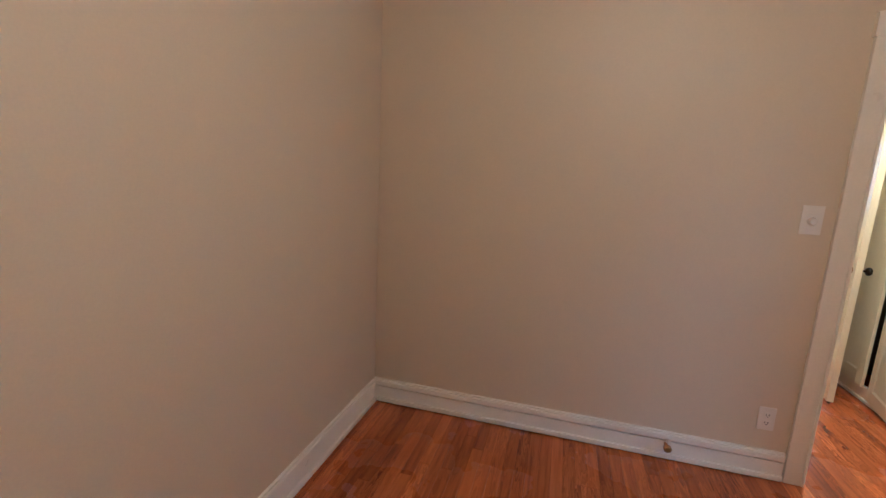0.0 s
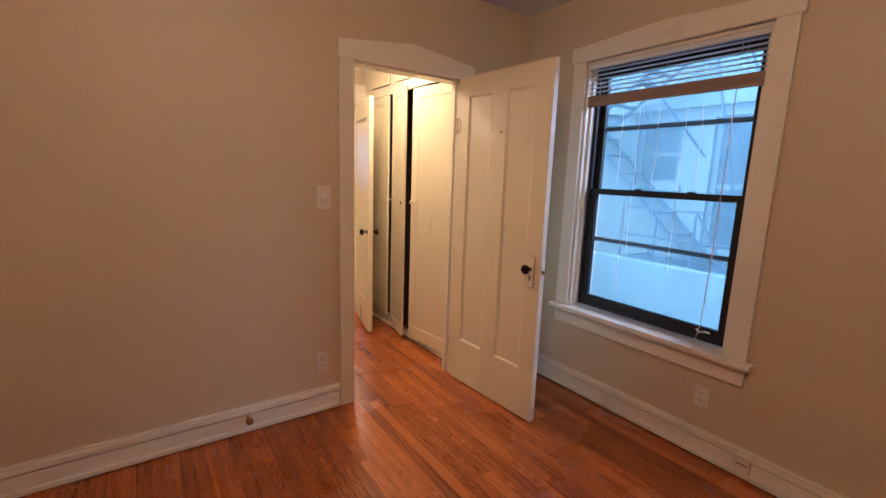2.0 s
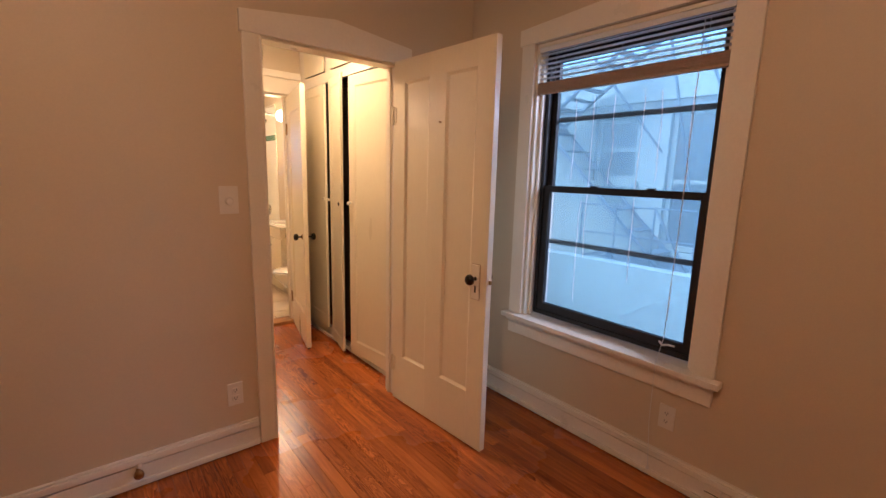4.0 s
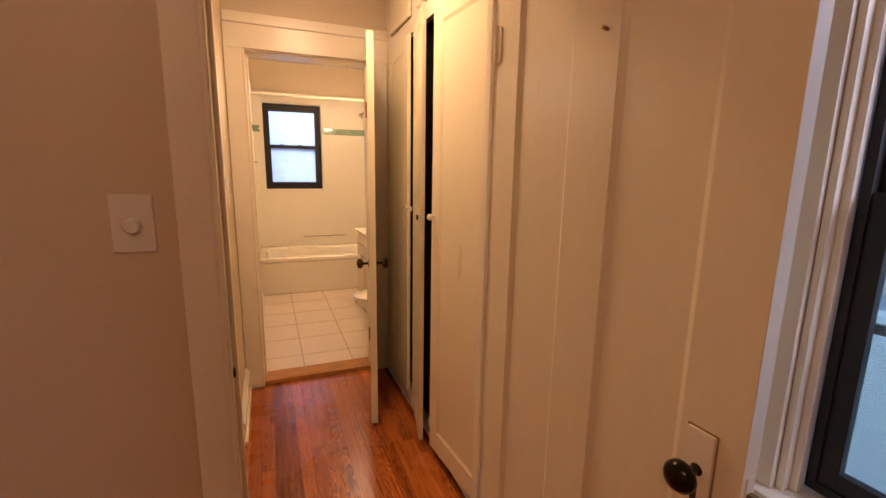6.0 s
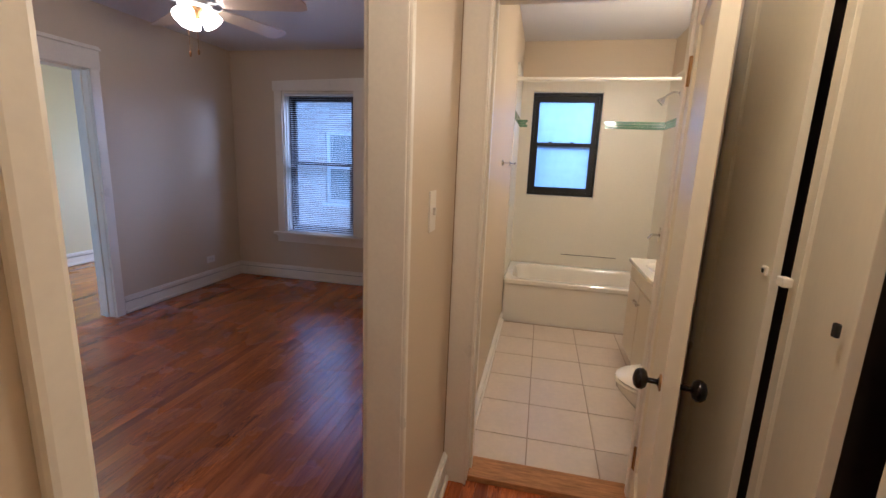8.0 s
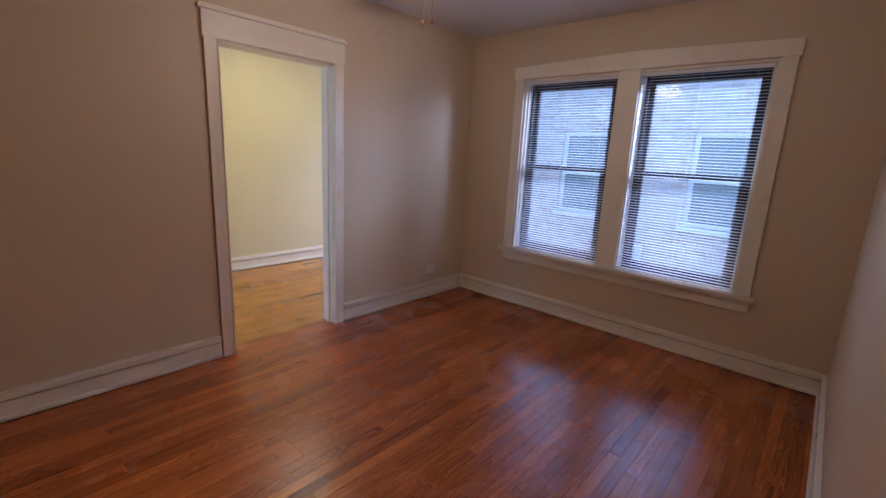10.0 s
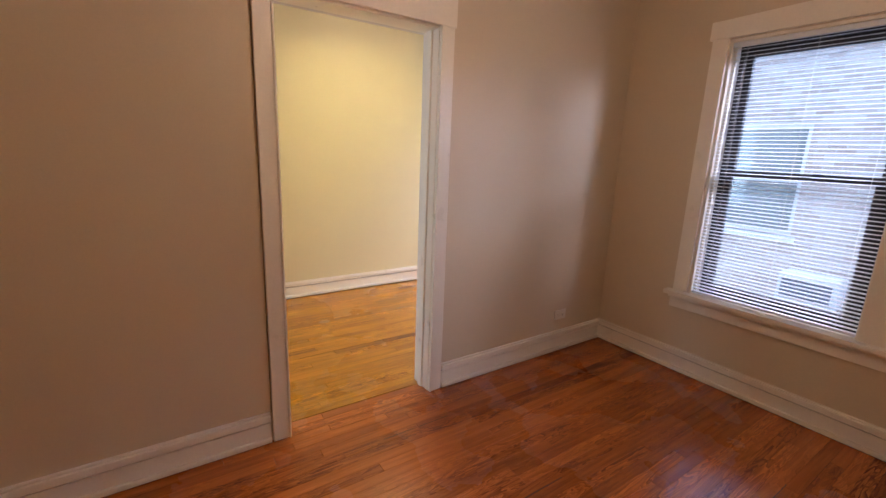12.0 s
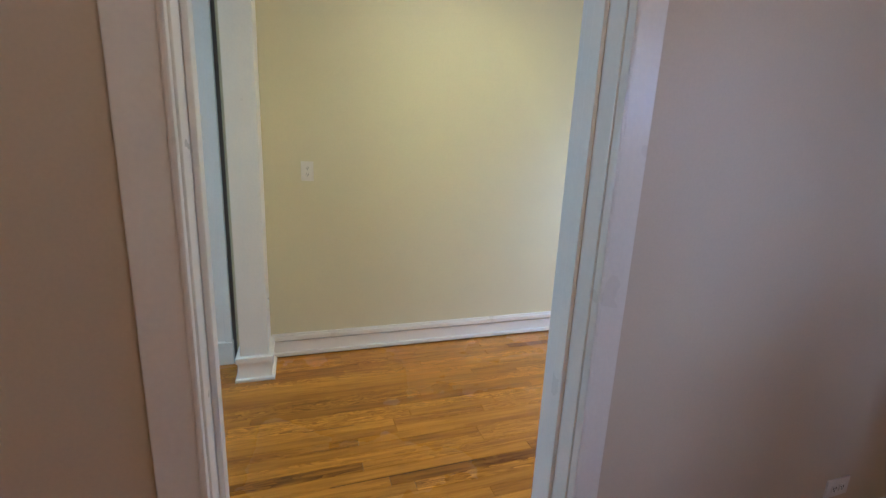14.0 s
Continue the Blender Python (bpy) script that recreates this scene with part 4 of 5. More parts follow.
part("leg", boxes((-3.874, -3.85, 4.52, 4.6, 0.0, 2.2), bevel=0.003), TRIM, fr)
part("leg", boxes((-3.874, -3.83, 4.6, 4.64, 0.0, 2.2), bevel=0.003), TRIM, fr)
part("joint", boxes((-3.874, -3.868, 4.64, 4.66, 0.0, 2.2)), TRIMDARK, fr)
part("plinth", boxes((-3.874, -3.825, 4.51, 4.645, 0.0, 0.15), bevel=0.003), TRIM, fr)

# ---- bathroom ----
grout = solid("floor_bath", boxes((1.4, 2.82, 4.7, 7.52, -0.15, 0.008)), GROUT, "pale beige square tile floor with tan grout", "floor")
TX = (1.385, 1.73, 2.075, 2.42, 2.765)
TY = (4.62, 4.965, 5.31, 5.655, 6.0, 6.345, 6.69)
th = solid("threshold", boxes((1.47, 2.18, 4.585, 4.73, -0.01, 0.028), bevel=0.006), THRESH, "worn bare oak threshold of the bathroom door", "threshold")
tm = mesh_of("tile", boxes((0.003, 0.342, 0.003, 0.342, 0, 0.006), bevel=0.0018), TILE)
cm = mesh_of("tile", boxes((0.003, 0.342, 0.0, 0.227, 0, 0.006), bevel=0.0018), TILE)
for x in TX[:-1]:
    for y in TY[:-1]:
        if y < 4.7:
            cut = new("tile", cm)
            cut.parent, cut.location = grout, (x, 4.735, 0.0065)
            continue
        t = new("tile", tm)
        t.parent, t.location = grout, (x, y, 0.0065)


def ring(cx, cy, hx, hy, r, z, n=6):
    pts = []
    for qx, qy, a0 in ((1, 1, 0), (-1, 1, 90), (-1, -1, 180), (1, -1, 270)):
        for i in range(n + 1):
            a = radians(a0 + 90 * i / n)
            pts.append((cx + qx * (hx - r) + r * math.cos(a), cy + qy * (hy - r) + r * math.sin(a), z))
    return pts


def loft(rings, close_start=True, close_end=True):
    bm = bmesh.new()
    vs = [[bm.verts.new(p) for p in r] for r in rings]
    n = len(vs[0])
    for a, b in zip(vs, vs[1:]):
        for i in range(n):
            bm.faces.new((a[i], a[(i + 1) % n], b[(i + 1) % n], b[i]))
    if close_start:
        bm.faces.new(list(reversed(vs[0])))
    if close_end:
        bm.faces.new(vs[-1])
    return bm


tub = thing("bathtub", (2.11, 7.1, 0.01), "white built-in bathtub with a rolled rim", "bathtub")
tcx, tcy = 2.11, 7.108
part("shell", loft([ring(tcx, tcy + 0.006, 0.686, 0.38, 0.02, 0.016), ring(tcx, tcy + 0.006, 0.686, 0.38, 0.02, 0.36), ring(tcx, tcy, 0.688, 0.388, 0.03, 0.375), ring(tcx, tcy, 0.688, 0.388, 0.03, 0.405), ring(tcx, tcy, 0.68, 0.38, 0.03, 0.415),
                    ring(tcx, tcy, 0.62, 0.31, 0.12, 0.412), ring(tcx, tcy, 0.6, 0.29, 0.13, 0.38), ring(tcx, tcy, 0.55, 0.25, 0.14, 0.14), ring(tcx, tcy, 0.48, 0.2, 0.14, 0.1)]), PORCELAIN, tub, "", True)
part("drain", cylinder((2.5, 7.1, 0.1), (2.5, 7.1, 0.108), 0.03), CHROME, tub)
part("caulk", boxes((1.425, 2.79, 6.71, 6.72, 0.012, 0.022), bevel=0.002), PLASTIC, tub)
sur = thing("tub_surround", (2.11, 7.49, 0.42), "glossy white bathtub wall surround with a green band", "wall covering", kind="structure")
part("back_panel", boxes((1.424, 1.53, 7.494, 7.4995, 0.416, 2.28), (2.2255, 2.796, 7.494, 7.4995, 0.416, 2.28), (1.53, 2.2255, 7.494, 7.4995, 0.416, 1.124), (1.53, 2.2255, 7.494, 7.4995, 2.1755, 2.28)), SURROUND, sur)
part("side_panel", boxes((1.4205, 1.426, 6.72, 7.494, 0.416, 2.28)), SURROUND, sur)
part("side_panel", boxes((2.794, 2.7995, 6.72, 7.494, 0.416, 2.28)), SURROUND, sur)
part("top_trim", boxes((1.426, 2.794, 7.482, 7.494, 2.262, 2.284), (1.426, 1.438, 6.72, 7.482, 2.262, 2.284), (2.782, 2.794, 6.72, 7.482, 2.262, 2.284), bevel=0.004), SURROUND, sur)
part("ledge", boxes((1.95, 2.5, 7.488, 7.494, 0.53, 0.536), bevel=0.002), TRIMDARK, sur, "hairline seam in the surround")
mos = []
rng = random.Random(4)
for row in range(3):
    z = 1.822 + row * 0.0245
    u = 1.427
    while u < 2.78:
        w = rng.choice((0.03, 0.045, 0.06))
        if u + w < 1.53 or u > 2.226:
            mos.append((u, u + w - 0.002, 7.489, 7.494, z, z + 0.0225))
        u += w
    v = 6.73
    while v < 7.44:
        w = rng.choice((0.03, 0.045, 0.06))
        mos.append((1.426, 1.431, v, v + w - 0.002, z, z + 0.0225))
        mos.append((2.789, 2.794, v, v + w - 0.002, z, z + 0.0225))
        v += w
tagged(part("mosaic_band", boxes(*mos), GREENTILE, sur, "band of green glass mosaic"), kind="stuff")
rod = thing("shower_rod", (2.11, 6.73, 2.1), "white shower curtain rod across the tub", "rod")
part("tube", cylinder((1.425, 6.73, 2.15), (2.795, 6.73, 2.15), 0.014), PORCELAIN, rod)
for x0, x1 in ((1.421, 1.434), (2.786, 2.799)):
    part("flange", cylinder((x0, 6.73, 2.15), (x1, 6.73, 2.15), 0.03), PORCELAIN, rod)
sh = thing("wall_shower", (2.79, 7.1, 2.1), "chrome shower head on a bent arm", "shower")
part("arm", tube([(2.794, 7.1, 2.1), (2.74, 7.1, 2.11), (2.69, 7.1, 2.08), (2.67, 7.1, 2.06)], 0.009), CHROME, sh)
part("flange", lathe([(0.028, 0), (0.024, 0.008), (0.01, 0.012)], (2.794, 7.1, 2.1), (2.75, 7.1, 2.1)), CHROME, sh, "", True)
part("head", lathe([(0.012, 0), (0.016, 0.015), (0.034, 0.05), (0.036, 0.062), (0.03, 0.064)], (2.675, 7.1, 2.065), (2.62, 7.1, 2.0)), CHROME, sh, "", True)
vv = thing("tub_faucet", (2.79, 7.1, 0.85), "chrome tub valve with a lever and a spout", "faucet")
part("plate", lathe([(0.075, 0), (0.07, 0.01), (0.03, 0.018)], (2.794, 7.1, 0.86), (2.75, 7.1, 0.86)), CHROME, vv, "", True)
part("lever", tube([(2.78, 7.1, 0.86), (2.72, 7.1, 0.86), (2.69, 7.1, 0.82)], 0.012), CHROME, vv)
part("spout", tube([(2.794, 7.1, 0.6), (2.7, 7.1, 0.6), (2.68, 7.1, 0.57)], 0.022), CHROME, vv)
# toilet
toi = thing("toilet", (2.45, 5.02, 0.015), "cream-white toilet with a closed seat lid", "toilet")


def egg(cx, cy, a, b, z, n=28):
    return [(cx + a * math.cos(2 * math.pi * i / n) * (1.0 if math.cos(2 * math.pi * i / n) > 0 else 1.18), cy + b * math.sin(2 * math.pi * i / n), z) for i in range(n)]


part("bowl", loft([egg(2.5, 5.02, 0.13, 0.1, 0.016), egg(2.5, 5.02, 0.12, 0.095, 0.08), egg(2.48, 5.02, 0.13, 0.11, 0.18), egg(2.44, 5.02, 0.2, 0.16, 0.3), egg(2.42, 5.02, 0.23, 0.18, 0.36), egg(2.42, 5.02, 0.232, 0.182, 0.385)]), PORCELAIN, toi, "", True)
part("seat", loft([egg(2.42, 5.02, 0.235, 0.185, 0.388), egg(2.42, 5.02, 0.24, 0.19, 0.396), egg(2.42, 5.02, 0.235, 0.185, 0.404)]), PORCELAIN, toi, "", True)
part("lid", loft([egg(2.42, 5.02, 0.232, 0.182, 0.408), egg(2.42, 5.02, 0.237, 0.187, 0.416), egg(2.42, 5.02, 0.22, 0.17, 0.426), egg(2.42, 5.02, 0.1, 0.08, 0.43)]), PORCELAIN, toi, "", True)
part("seat_gap", loft([egg(2.42, 5.02, 0.222, 0.172, 0.4035), egg(2.42, 5.02, 0.222, 0.172, 0.4085)]), SLOT, toi, "dark gap under the lid")
tk = part("tank", boxes((2.6, 2.79, 4.8, 5.24, 0.39, 0.74), bevel=0.02), PORCELAIN, toi)
part("tank_lid", boxes((2.59, 2.795, 4.79, 5.25, 0.742, 0.775), bevel=0.008), PORCELAIN, toi)
part("flush_lever", tube([(2.6, 4.85, 0.68), (2.58, 4.85, 0.68), (2.575, 4.91, 0.675)], 0.006), CHROME, tk)
# vanity
van = thing("bathroom_vanity", (2.6, 5.85, 0.015), "cream vanity cabinet with two doors and chrome knobs", "vanity")
part("body", boxes((2.41, 2.796, 5.5, 6.2, 0.1, 0.77), bevel=0.003), VANITY, van)
part("toe_kick", boxes((2.46, 2.796, 5.52, 6.18, 0.015, 0.1)), VANITY, van)
dv = part("door", boxes((2.392, 2.4095, 5.51, 5.84, 0.13, 0.65), bevel=0.003), VANITY, van)
part("knob", lathe([(0.006, 0), (0.006, 0.01), (0.014, 0.016), (0.015, 0.022), (0.009, 0.028), (0.002, 0.029)], (2.392, 5.81, 0.56), (2.35, 5.81, 0.56)), CHROME, dv)
dv2 = part("door", boxes((2.392, 2.4095, 5.855, 6.19, 0.13, 0.65), bevel=0.003), VANITY, van)
part("knob", lathe([(0.006, 0), (0.006, 0.01), (0.014, 0.016), (0.015, 0.022), (0.009, 0.028), (0.002, 0.029)], (2.392, 5.885, 0.56), (2.35, 5.885, 0.56)), CHROME, dv2)
part("drawer_front", boxes((2.392, 2.4095, 5.51, 6.19, 0.665, 0.765), bevel=0.003), VANITY, van)
ct = thing("vanity_top", (2.6, 5.85, 0.77), "glossy cream vanity top with a moulded basin", "countertop")
part("slab", boxes((2.375, 2.797, 5.475, 6.215, 0.771, 0.8), bevel=0.006), PORCELAIN, ct)
part("backsplash", boxes((2.78, 2.797, 5.475, 6.215, 0.8, 0.88), bevel=0.004), PORCELAIN, ct)
part("basin", loft([ring(2.58, 5.85, 0.15, 0.21, 0.14, 0.8005), ring(2.58, 5.85, 0.145, 0.205, 0.138, 0.806), ring(2.58, 5.85, 0.13, 0.19, 0.125, 0.803), ring(2.58, 5.85, 0.1, 0.15, 0.095, 0.8008)]), PORCELAIN, ct, "shallow moulded basin", True)
fau = thing("faucet", (2.73, 5.85, 0.8), "small chrome basin faucet with two taps", "faucet")
part("spout", tube([(2.74, 5.85, 0.8), (2.74, 5.85, 0.9), (2.68, 5.85, 0.92), (2.64, 5.85, 0.89)], 0.012), CHROME, fau)
for y in (5.77, 5.93):
    part("tap", lathe([(0.022, 0), (0.018, 0.02), (0.012, 0.04), (0.02, 0.05), (0.016, 0.07)], (2.74, y, 0.8), (2.74, y, 0.9)), CHROME, fau, "", True)
tp = thing("paper_holder", (2.52, 5.49, 0.68), "towel bar with dark ends under the vanity top", "holder")
part("bar", cylinder((2.46, 5.44, 0.7), (2.72, 5.44, 0.7), 0.012), CHROME, tp)
for x in (2.46, 2.72):
    part("bracket", boxes((x - 0.015, x + 0.015, 5.43, 5.4995, 0.68, 0.725), bevel=0.004), BLACKMETAL, tp)
tw = thing("towel_hook", (1.425, 5.95, 1.45), "small chrome towel bar posts on the bathroom wall", "towel bar")
for y in (5.85, 6.45):
    part("post", lathe([(0.02, 0), (0.018, 0.008), (0.008, 0.014), (0.008, 0.05), (0.012, 0.054)], (1.4205, y, 1.45), (1.5, y, 1.45)), CHROME, tw, "", True)
part("bar", cylinder((1.465, 5.85, 1.45), (1.465, 6.45, 1.45), 0.006), CHROME, tw)
sc = thing("wall_lamp", (2.78, 6.1, 2.05), "lit white globe wall lamp above the vanity", "lamp")
part("plate", boxes((2.785, 2.7995, 5.95, 6.25, 2.02, 2.12), bevel=0.004), CHROME, sc)
part("arm", cylinder((2.785, 6.1, 2.07), (2.72, 6.1, 2.07), 0.012), CHROME, sc)
g = part("globe", lathe([(0.02, 0), (0.055, 0.02), (0.07, 0.06), (0.055, 0.1), (0.02, 0.12)], (2.72, 6.1, 2.07), (2.5, 6.1, 2.07)), GLOBEGLOW, sc, "glowing globe", True)
g.visible_shadow = False


# ---- ceiling lamps ----
def dome(x, y, z, label, r=0.13):
    o = thing("ceiling_light", (x, y, z), label, "lamp")
    part("base", lathe([(r * 0.75, 0), (r * 0.8, 0.02), (r * 0.7, 0.03)], (x, y, z), (x, y, z - 1)), BRASS, o, "", True)
    d = part("shade", lathe([(r * 0.8, 0.02), (r, 0.045), (r * 0.96, 0.075), (r * 0.75, 0.115), (r * 0.4, 0.14), (r * 0.08, 0.148)], (x, y, z), (x, y, z - 1)), GLOBEGLOW, o, "glowing frosted shade", True)
    d.visible_shadow = False
    f = part("finial", lathe([(0.004, 0.146), (0.009, 0.15), (0.009, 0.157), (0.003, 0.163)], (x, y, z), (x, y, z - 1)), BRASS, o, "small brass finial", True)
    f.visible_shadow = False
    return o


dome(1.82, 3.55, CZ + 0.009, "lit frosted ceiling light of the hall", 0.12)
dome(-2.96, 6.03, CZ - 0.005, "lit frosted ceiling light of the passage", 0.15)
dome(0.7, 1.0, CZ - 0.001, "lit frosted ceiling light of the bedroom", 0.14)

# ---- ceiling fan ----
fx, fy = -0.57, 5.43
fan = thing("ceiling_fan", (fx, fy, CZ), "white ceiling fan with pale blades and lit glass shades", "ceiling fan")
part("canopy", lathe([(0.07, 0), (0.068, 0.02), (0.04, 0.05), (0.015, 0.055)], (fx, fy, CZ), (fx, fy, 0)), FANBODY, fan, "", True)
part("downrod", cylinder((fx, fy, CZ - 0.05), (fx, fy, 2.44), 0.012), FANBODY, fan)
part("motor", lathe([(0.04, 0), (0.1, 0.015), (0.11, 0.05), (0.1, 0.09), (0.05, 0.105)], (fx, fy, 2.45), (fx, fy, 0)), FANBODY, fan, "", True)
part("light_kit", lathe([(0.05, 0), (0.06, 0.02), (0.04, 0.05), (0.02, 0.06)], (fx, fy, 2.345), (fx, fy, 0)), BRASS, fan, "", True)
bl = bmesh.new()
prof = [(0.17, -0.045), (0.3, -0.062), (0.69, -0.075), (0.73, -0.058), (0.745, 0.0), (0.73, 0.058), (0.69, 0.075), (0.3, 0.062), (0.17, 0.045)]
lo = [bl.verts.new((x, y, -y * 0.22)) for x, y in prof]
hi = [bl.verts.new((x, y, -y * 0.22 + 0.006)) for x, y in prof]
bl.faces.new(list(reversed(lo)))
bl.faces.new(hi)
for i in range(len(prof)):
    j = (i + 1) % len(prof)
    bl.faces.new((lo[i], lo[j], hi[j], hi[i]))
blade_me = mesh_of("blade", bl, BLADE)
arm_me = mesh_of("blade_arm", boxes((0.08, 0.2, -0.015, 0.015, 0.006, 0.012), (0.18, 0.25, -0.035, 0.035, 0.0075, 0.012), bevel=0.002), FANBODY)
for k in range(5):
    a = 6 + 72 * k
    for nm, me in (("blade", blade_me), ("blade_arm", arm_me)):
        b = new(nm, me)
        b.parent, b.matrix_basis = fan, pose(0, 0, 2.365 - CZ, 0, 0, a)
for k in range(3):
    a = radians(30 + 120 * k)
    dx, dy = math.cos(a), math.sin(a)
    s = part("shade", lathe([(0.022, 0), (0.04, 0.02), (0.058, 0.06), (0.066, 0.095), (0.06, 0.097), (0.03, 0.03)], (fx + dx * 0.05, fy + dy * 0.05, 2.335), (fx + dx * 0.14, fy + dy * 0.14, 2.215)), SHADEGLOW, fan, "glowing frosted glass shade", True)
    s.visible_shadow = False
for dx, ln in ((-0.03, 0.17), (0.035, 0.16)):
    ch = part("pull_chain", cylinder((fx + dx, fy - 0.03, 2.3), (fx + dx, fy - 0.03, 2.19 - ln + 0.06), 0.0015, seg=6), BRASS, fan)
    part("pull", lathe([(0.003, 0), (0.007, 0.008), (0.006, 0.03), (0.002, 0.035)], (fx + dx, fy - 0.03, 2.25 - ln), (fx + dx, fy - 0.03, 1.5)), BRASS, ch, "", True)

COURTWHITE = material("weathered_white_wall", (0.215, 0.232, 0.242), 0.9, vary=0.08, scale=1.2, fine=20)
# ---- outside: light court and neighbours ----
solid("ground", boxes((-150, 150, -150, 150, -6.2, -6.0)), STUCCO, "grey ground of the court far below", "ground")


def facade(axis, plane, u0, u1, z0, z1, holes, mat, label, frame_mat=WHITEWOOD, pane_mat=DARKGLASS):
    """A house wall with window recesses; holes are (u0, u1, z0, z1)."""
    w = on_wall(axis, plane)
    us = sorted({u0, u1, *[h[0] for h in holes], *[h[1] for h in holes]})
    rows = []
    for a, b in zip(us, us[1:]):
        mine = sorted((h for h in holes if h[0] <= a and h[1] >= b), key=lambda h: h[2])
        z = z0
        for h in mine:
            rows.append((a, b, 0, 0.35, z, h[2]))
            z = h[3]
        rows.append((a, b, 0, 0.35, z, z1))
    mid = (u0 + u1) / 2
    house = thing("neighbour_house", (plane, mid, z0) if axis == "x" else (mid, plane, z0), label, "house", kind="structure")
    part("wall", w(*rows, bevel=0), mat, house)
    part("roof", w((u0, u1, 0, 4, z1, z1 + 0.2), bevel=0), mat, house)
    for h in holes:
        f = part("window", w(*sash_ring(h[0], h[1], h[2], h[3], 0.08, 0.14, 0.07, 0.07, 0.07)), frame_mat, house)
        part("pane", w((h[0] + 0.06, h[1] - 0.06, 0.12, 0.13, h[2] + 0.06, h[3] - 0.06), bevel=0), pane_mat, f)
        part("meeting_rail", w((h[0] + 0.07, h[1] - 0.07, 0.09, 0.135, (h[2] + h[3]) / 2 - 0.03, (h[2] + h[3]) / 2 + 0.03)), frame_mat, f)
        part("sill", w((h[0] - 0.06, h[1] + 0.06, -0.06, 0.08, h[2] - 0.08, h[2])), frame_mat, f)
    return house


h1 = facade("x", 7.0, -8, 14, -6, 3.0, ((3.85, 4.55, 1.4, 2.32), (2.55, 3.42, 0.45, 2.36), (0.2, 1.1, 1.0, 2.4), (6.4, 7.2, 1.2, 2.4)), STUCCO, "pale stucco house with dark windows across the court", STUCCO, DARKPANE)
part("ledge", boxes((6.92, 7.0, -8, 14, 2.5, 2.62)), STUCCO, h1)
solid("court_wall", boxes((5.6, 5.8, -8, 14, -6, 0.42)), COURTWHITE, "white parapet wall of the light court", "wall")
fe = thing("fire_escape", (6.5, 3.4, -6), "grey steel fire escape with stairs and railings", "fire escape")
for i in range(14):
    part("slat", boxes((6.1 + i * 0.06, 6.13 + i * 0.06, 2.55, 4.15, 0.3, 0.325)), STEEL, fe)
part("platform_frame", boxes((6.08, 6.96, 2.53, 2.57, 0.26, 0.34), (6.08, 6.96, 4.13, 4.17, 0.26, 0.34), (6.08, 6.12, 2.57, 4.13, 0.26, 0.34)), STEEL, fe)
for y in (2.6, 3.1, 3.6, 4.1):
    part("post", cylinder((6.1, y, 0.3), (6.1, y, 1.1), 0.015, seg=8), STEEL, fe)
for z in (0.7, 1.08):
    part("rail", cylinder((6.1, 2.55, z), (6.1, 4.15, z), 0.014, seg=8), STEEL, fe)
for x in (6.3, 6.85):
    part("stringer", cylinder((x, 3.1, 0.33), (x, 5.6, 2.75), 0.03, seg=6), STEEL, fe)
    part("stringer", cylinder((x, 5.2, 2.1), (x, 3.6, 3.25), 0.03, seg=6), STEEL, fe)
    part("stringer", cylinder((x, 3.3, 0.3), (x, 5.4, -1.8), 0.03, seg=6), STEEL, fe)
for i in range(9):
    f = (i + 0.5) / 9
    part("tread", boxes((6.3, 6.85, 3.1 + 2.5 * f - 0.1, 3.1 + 2.5 * f + 0.1, 0.33 + 2.42 * f, 0.35 + 2.42 * f)), STEEL, fe)
    part("tread", boxes((6.3, 6.85, 5.2 - 1.6 * f - 0.07, 5.2 - 1.6 * f + 0.07, 2.1 + 1.15 * f, 2.12 + 1.15 * f)), STEEL, fe)
for a, b in (((6.2, 4.15, 3.0), (6.9, 3.45, 1.8)), ((6.1, 2.6, -0.6), (6.1, 3.4, 0.3)), ((6.1, 4.1, 0.3), (6.9, 3.7, -0.8)), ((6.1, 3.1, 1.08), (6.3, 2.3, -0.4)), ((6.2, 2.9, 3.2), (6.9, 2.4, 1.6)), ((6.15, 3.2, 3.3), (6.85, 3.0, 1.2))):
    part("brace", cylinder(a, b, 0.018, seg=6), STEEL, fe)
h2 = facade("y", 12.0, -9, 6, -6, 2.8, ((-3.14, -2.08, 0.42, 2.0), (-0.78, 0.2, 0.42, 2.0), (2.0, 3.0, 0.42, 2.0)), BRICK, "pale brick house with white windows next door")
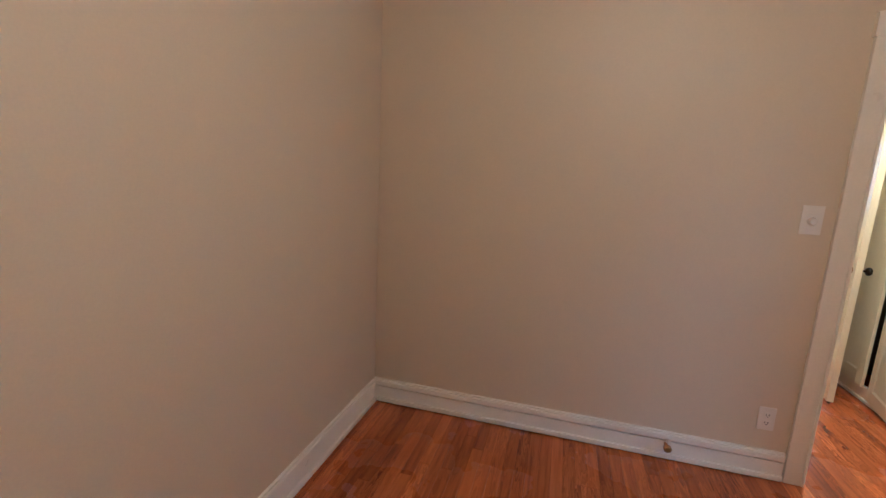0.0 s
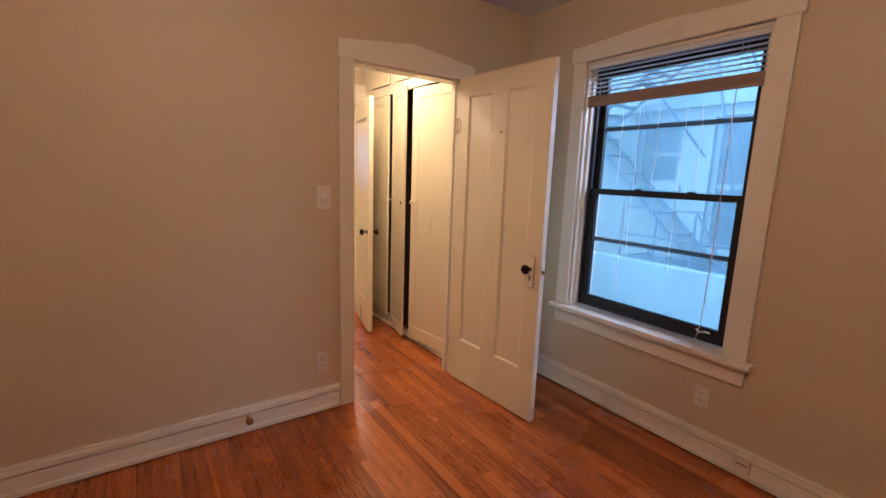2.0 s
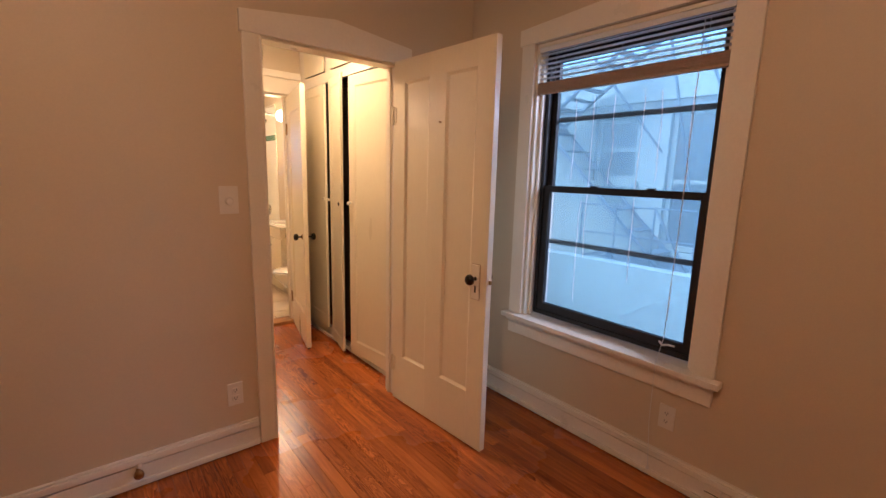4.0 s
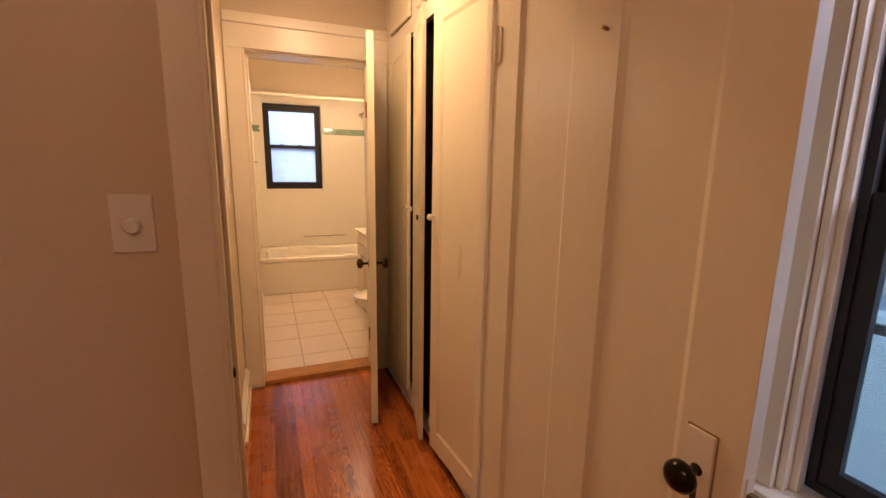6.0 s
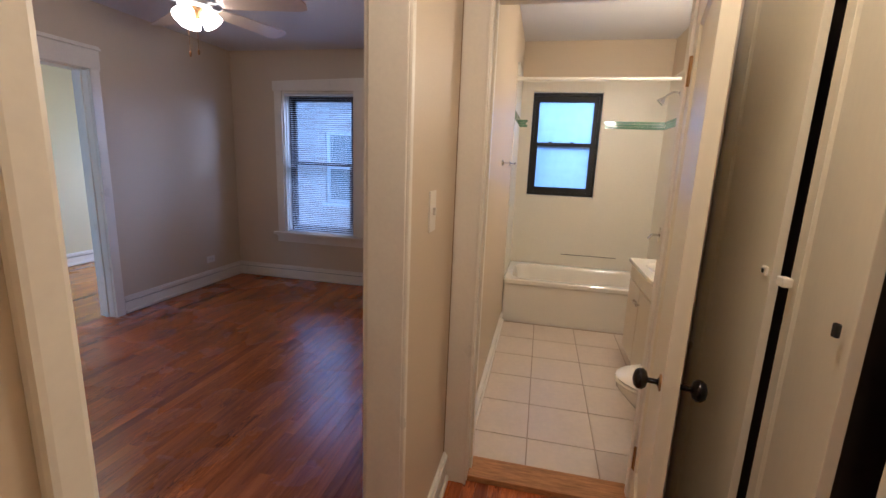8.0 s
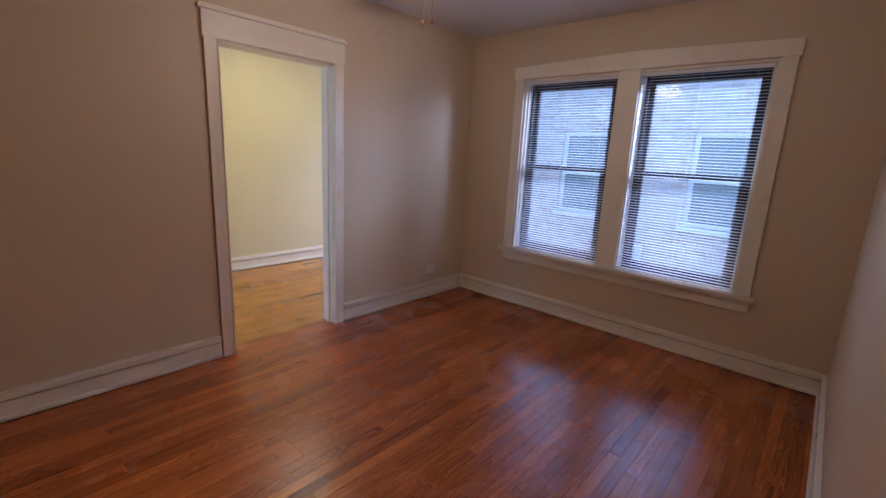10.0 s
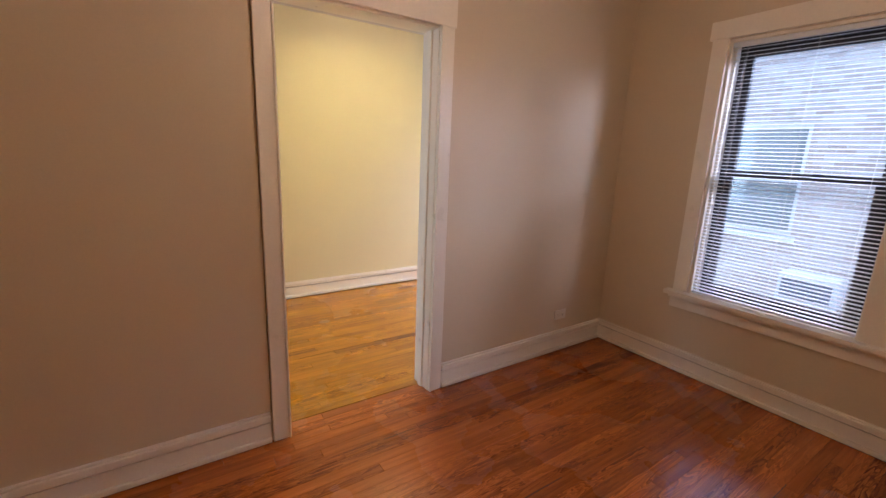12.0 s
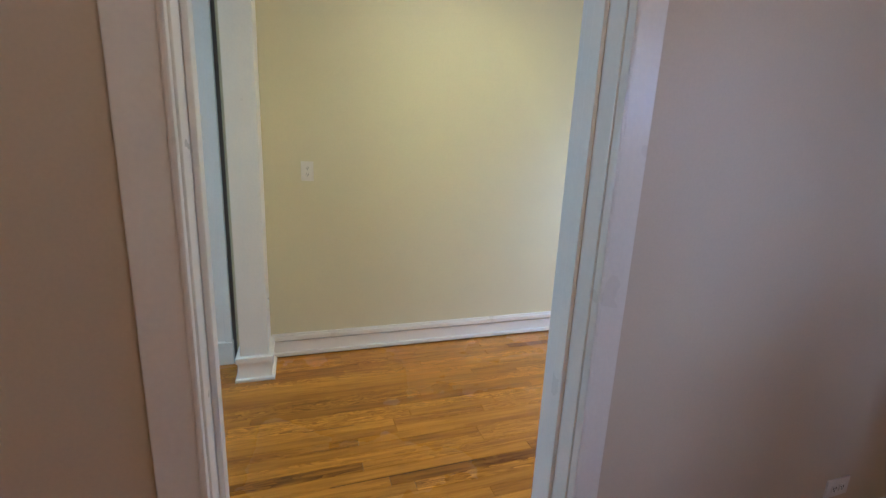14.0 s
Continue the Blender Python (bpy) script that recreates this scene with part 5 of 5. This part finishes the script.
ac = thing("outdoor_unit", (-1.67, 11.8, -0.42), "white box unit on the neighbour's wall", "unit")
part("case", boxes((-2.0, -1.34, 11.6, 12.0, -0.42, -0.02), bevel=0.02), WHITEWOOD, ac)
part("grille", boxes((-1.95, -1.4, 11.59, 11.6, -0.36, -0.08)), STEEL, ac)
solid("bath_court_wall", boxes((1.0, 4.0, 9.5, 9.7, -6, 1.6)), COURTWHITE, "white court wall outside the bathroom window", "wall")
# ---- floors: slabs and strips ----
FL = "glossy reddish oak strip floor"
fa = solid("floor_bedroom", boxes((-0.85, 2.8, -1.62, 2.9, -0.15, -0.011)), SUBFLOOR, FL + " of the bedroom", "floor")
fh = solid("floor_hall", boxes((1.25, 2.95, 2.9, 4.72, -0.15, -0.0115)), SUBFLOOR, FL + " of the hall", "floor")
fl = solid("floor_living", boxes((-1.85, 1.25, 2.97, 7.36, -0.15, -0.011)), SUBFLOOR, FL + " of the living room", "floor")
fp = solid("floor_passage", boxes((-3.9, -1.85, 1.48, 8.07, -0.15, -0.0115)), SUBFLOOR, FL + " of the passage", "floor")
plank_floor(fa, -0.83, 1.4, -1.6, 2.875, 3, split=0.9)
plank_floor(fa, 1.4008, 2.201, -1.6, 4.61, 4, split=0.9)
plank_floor(fa, 2.2016, 2.78, -1.6, 2.875, 6, split=0.9)
plank_floor(fh, 1.2292, 1.4, 2.875, 4.61, 5)
plank_floor(fh, 2.2016, 2.93, 2.875, 4.61, 8)
plank_floor(fl, -1.926, 1.255, 2.975, 7.34, 7)
plank_floor(fp, -3.875, -1.931, 1.5, 8.05, 11, split=3.6, mat=OAKLAMPLIT, rest=OAKLAMPLITREST)
# worn open joints between strips
for floor_ob, x, y0, y1 in ((fl, -0.325, 6.11, 6.7), (fl, -1.552, 5.27, 5.66), (fp, -2.612, 5.15, 5.81), (fl, -0.9, 5.6, 5.84), (fp, -3.01, 5.05, 5.3)):
    part("open_joint", boxes((x - 0.0016, x + 0.0016, y0, y1, -0.002, 0.0005)), SUBFLOOR, floor_ob, "dark open joint")
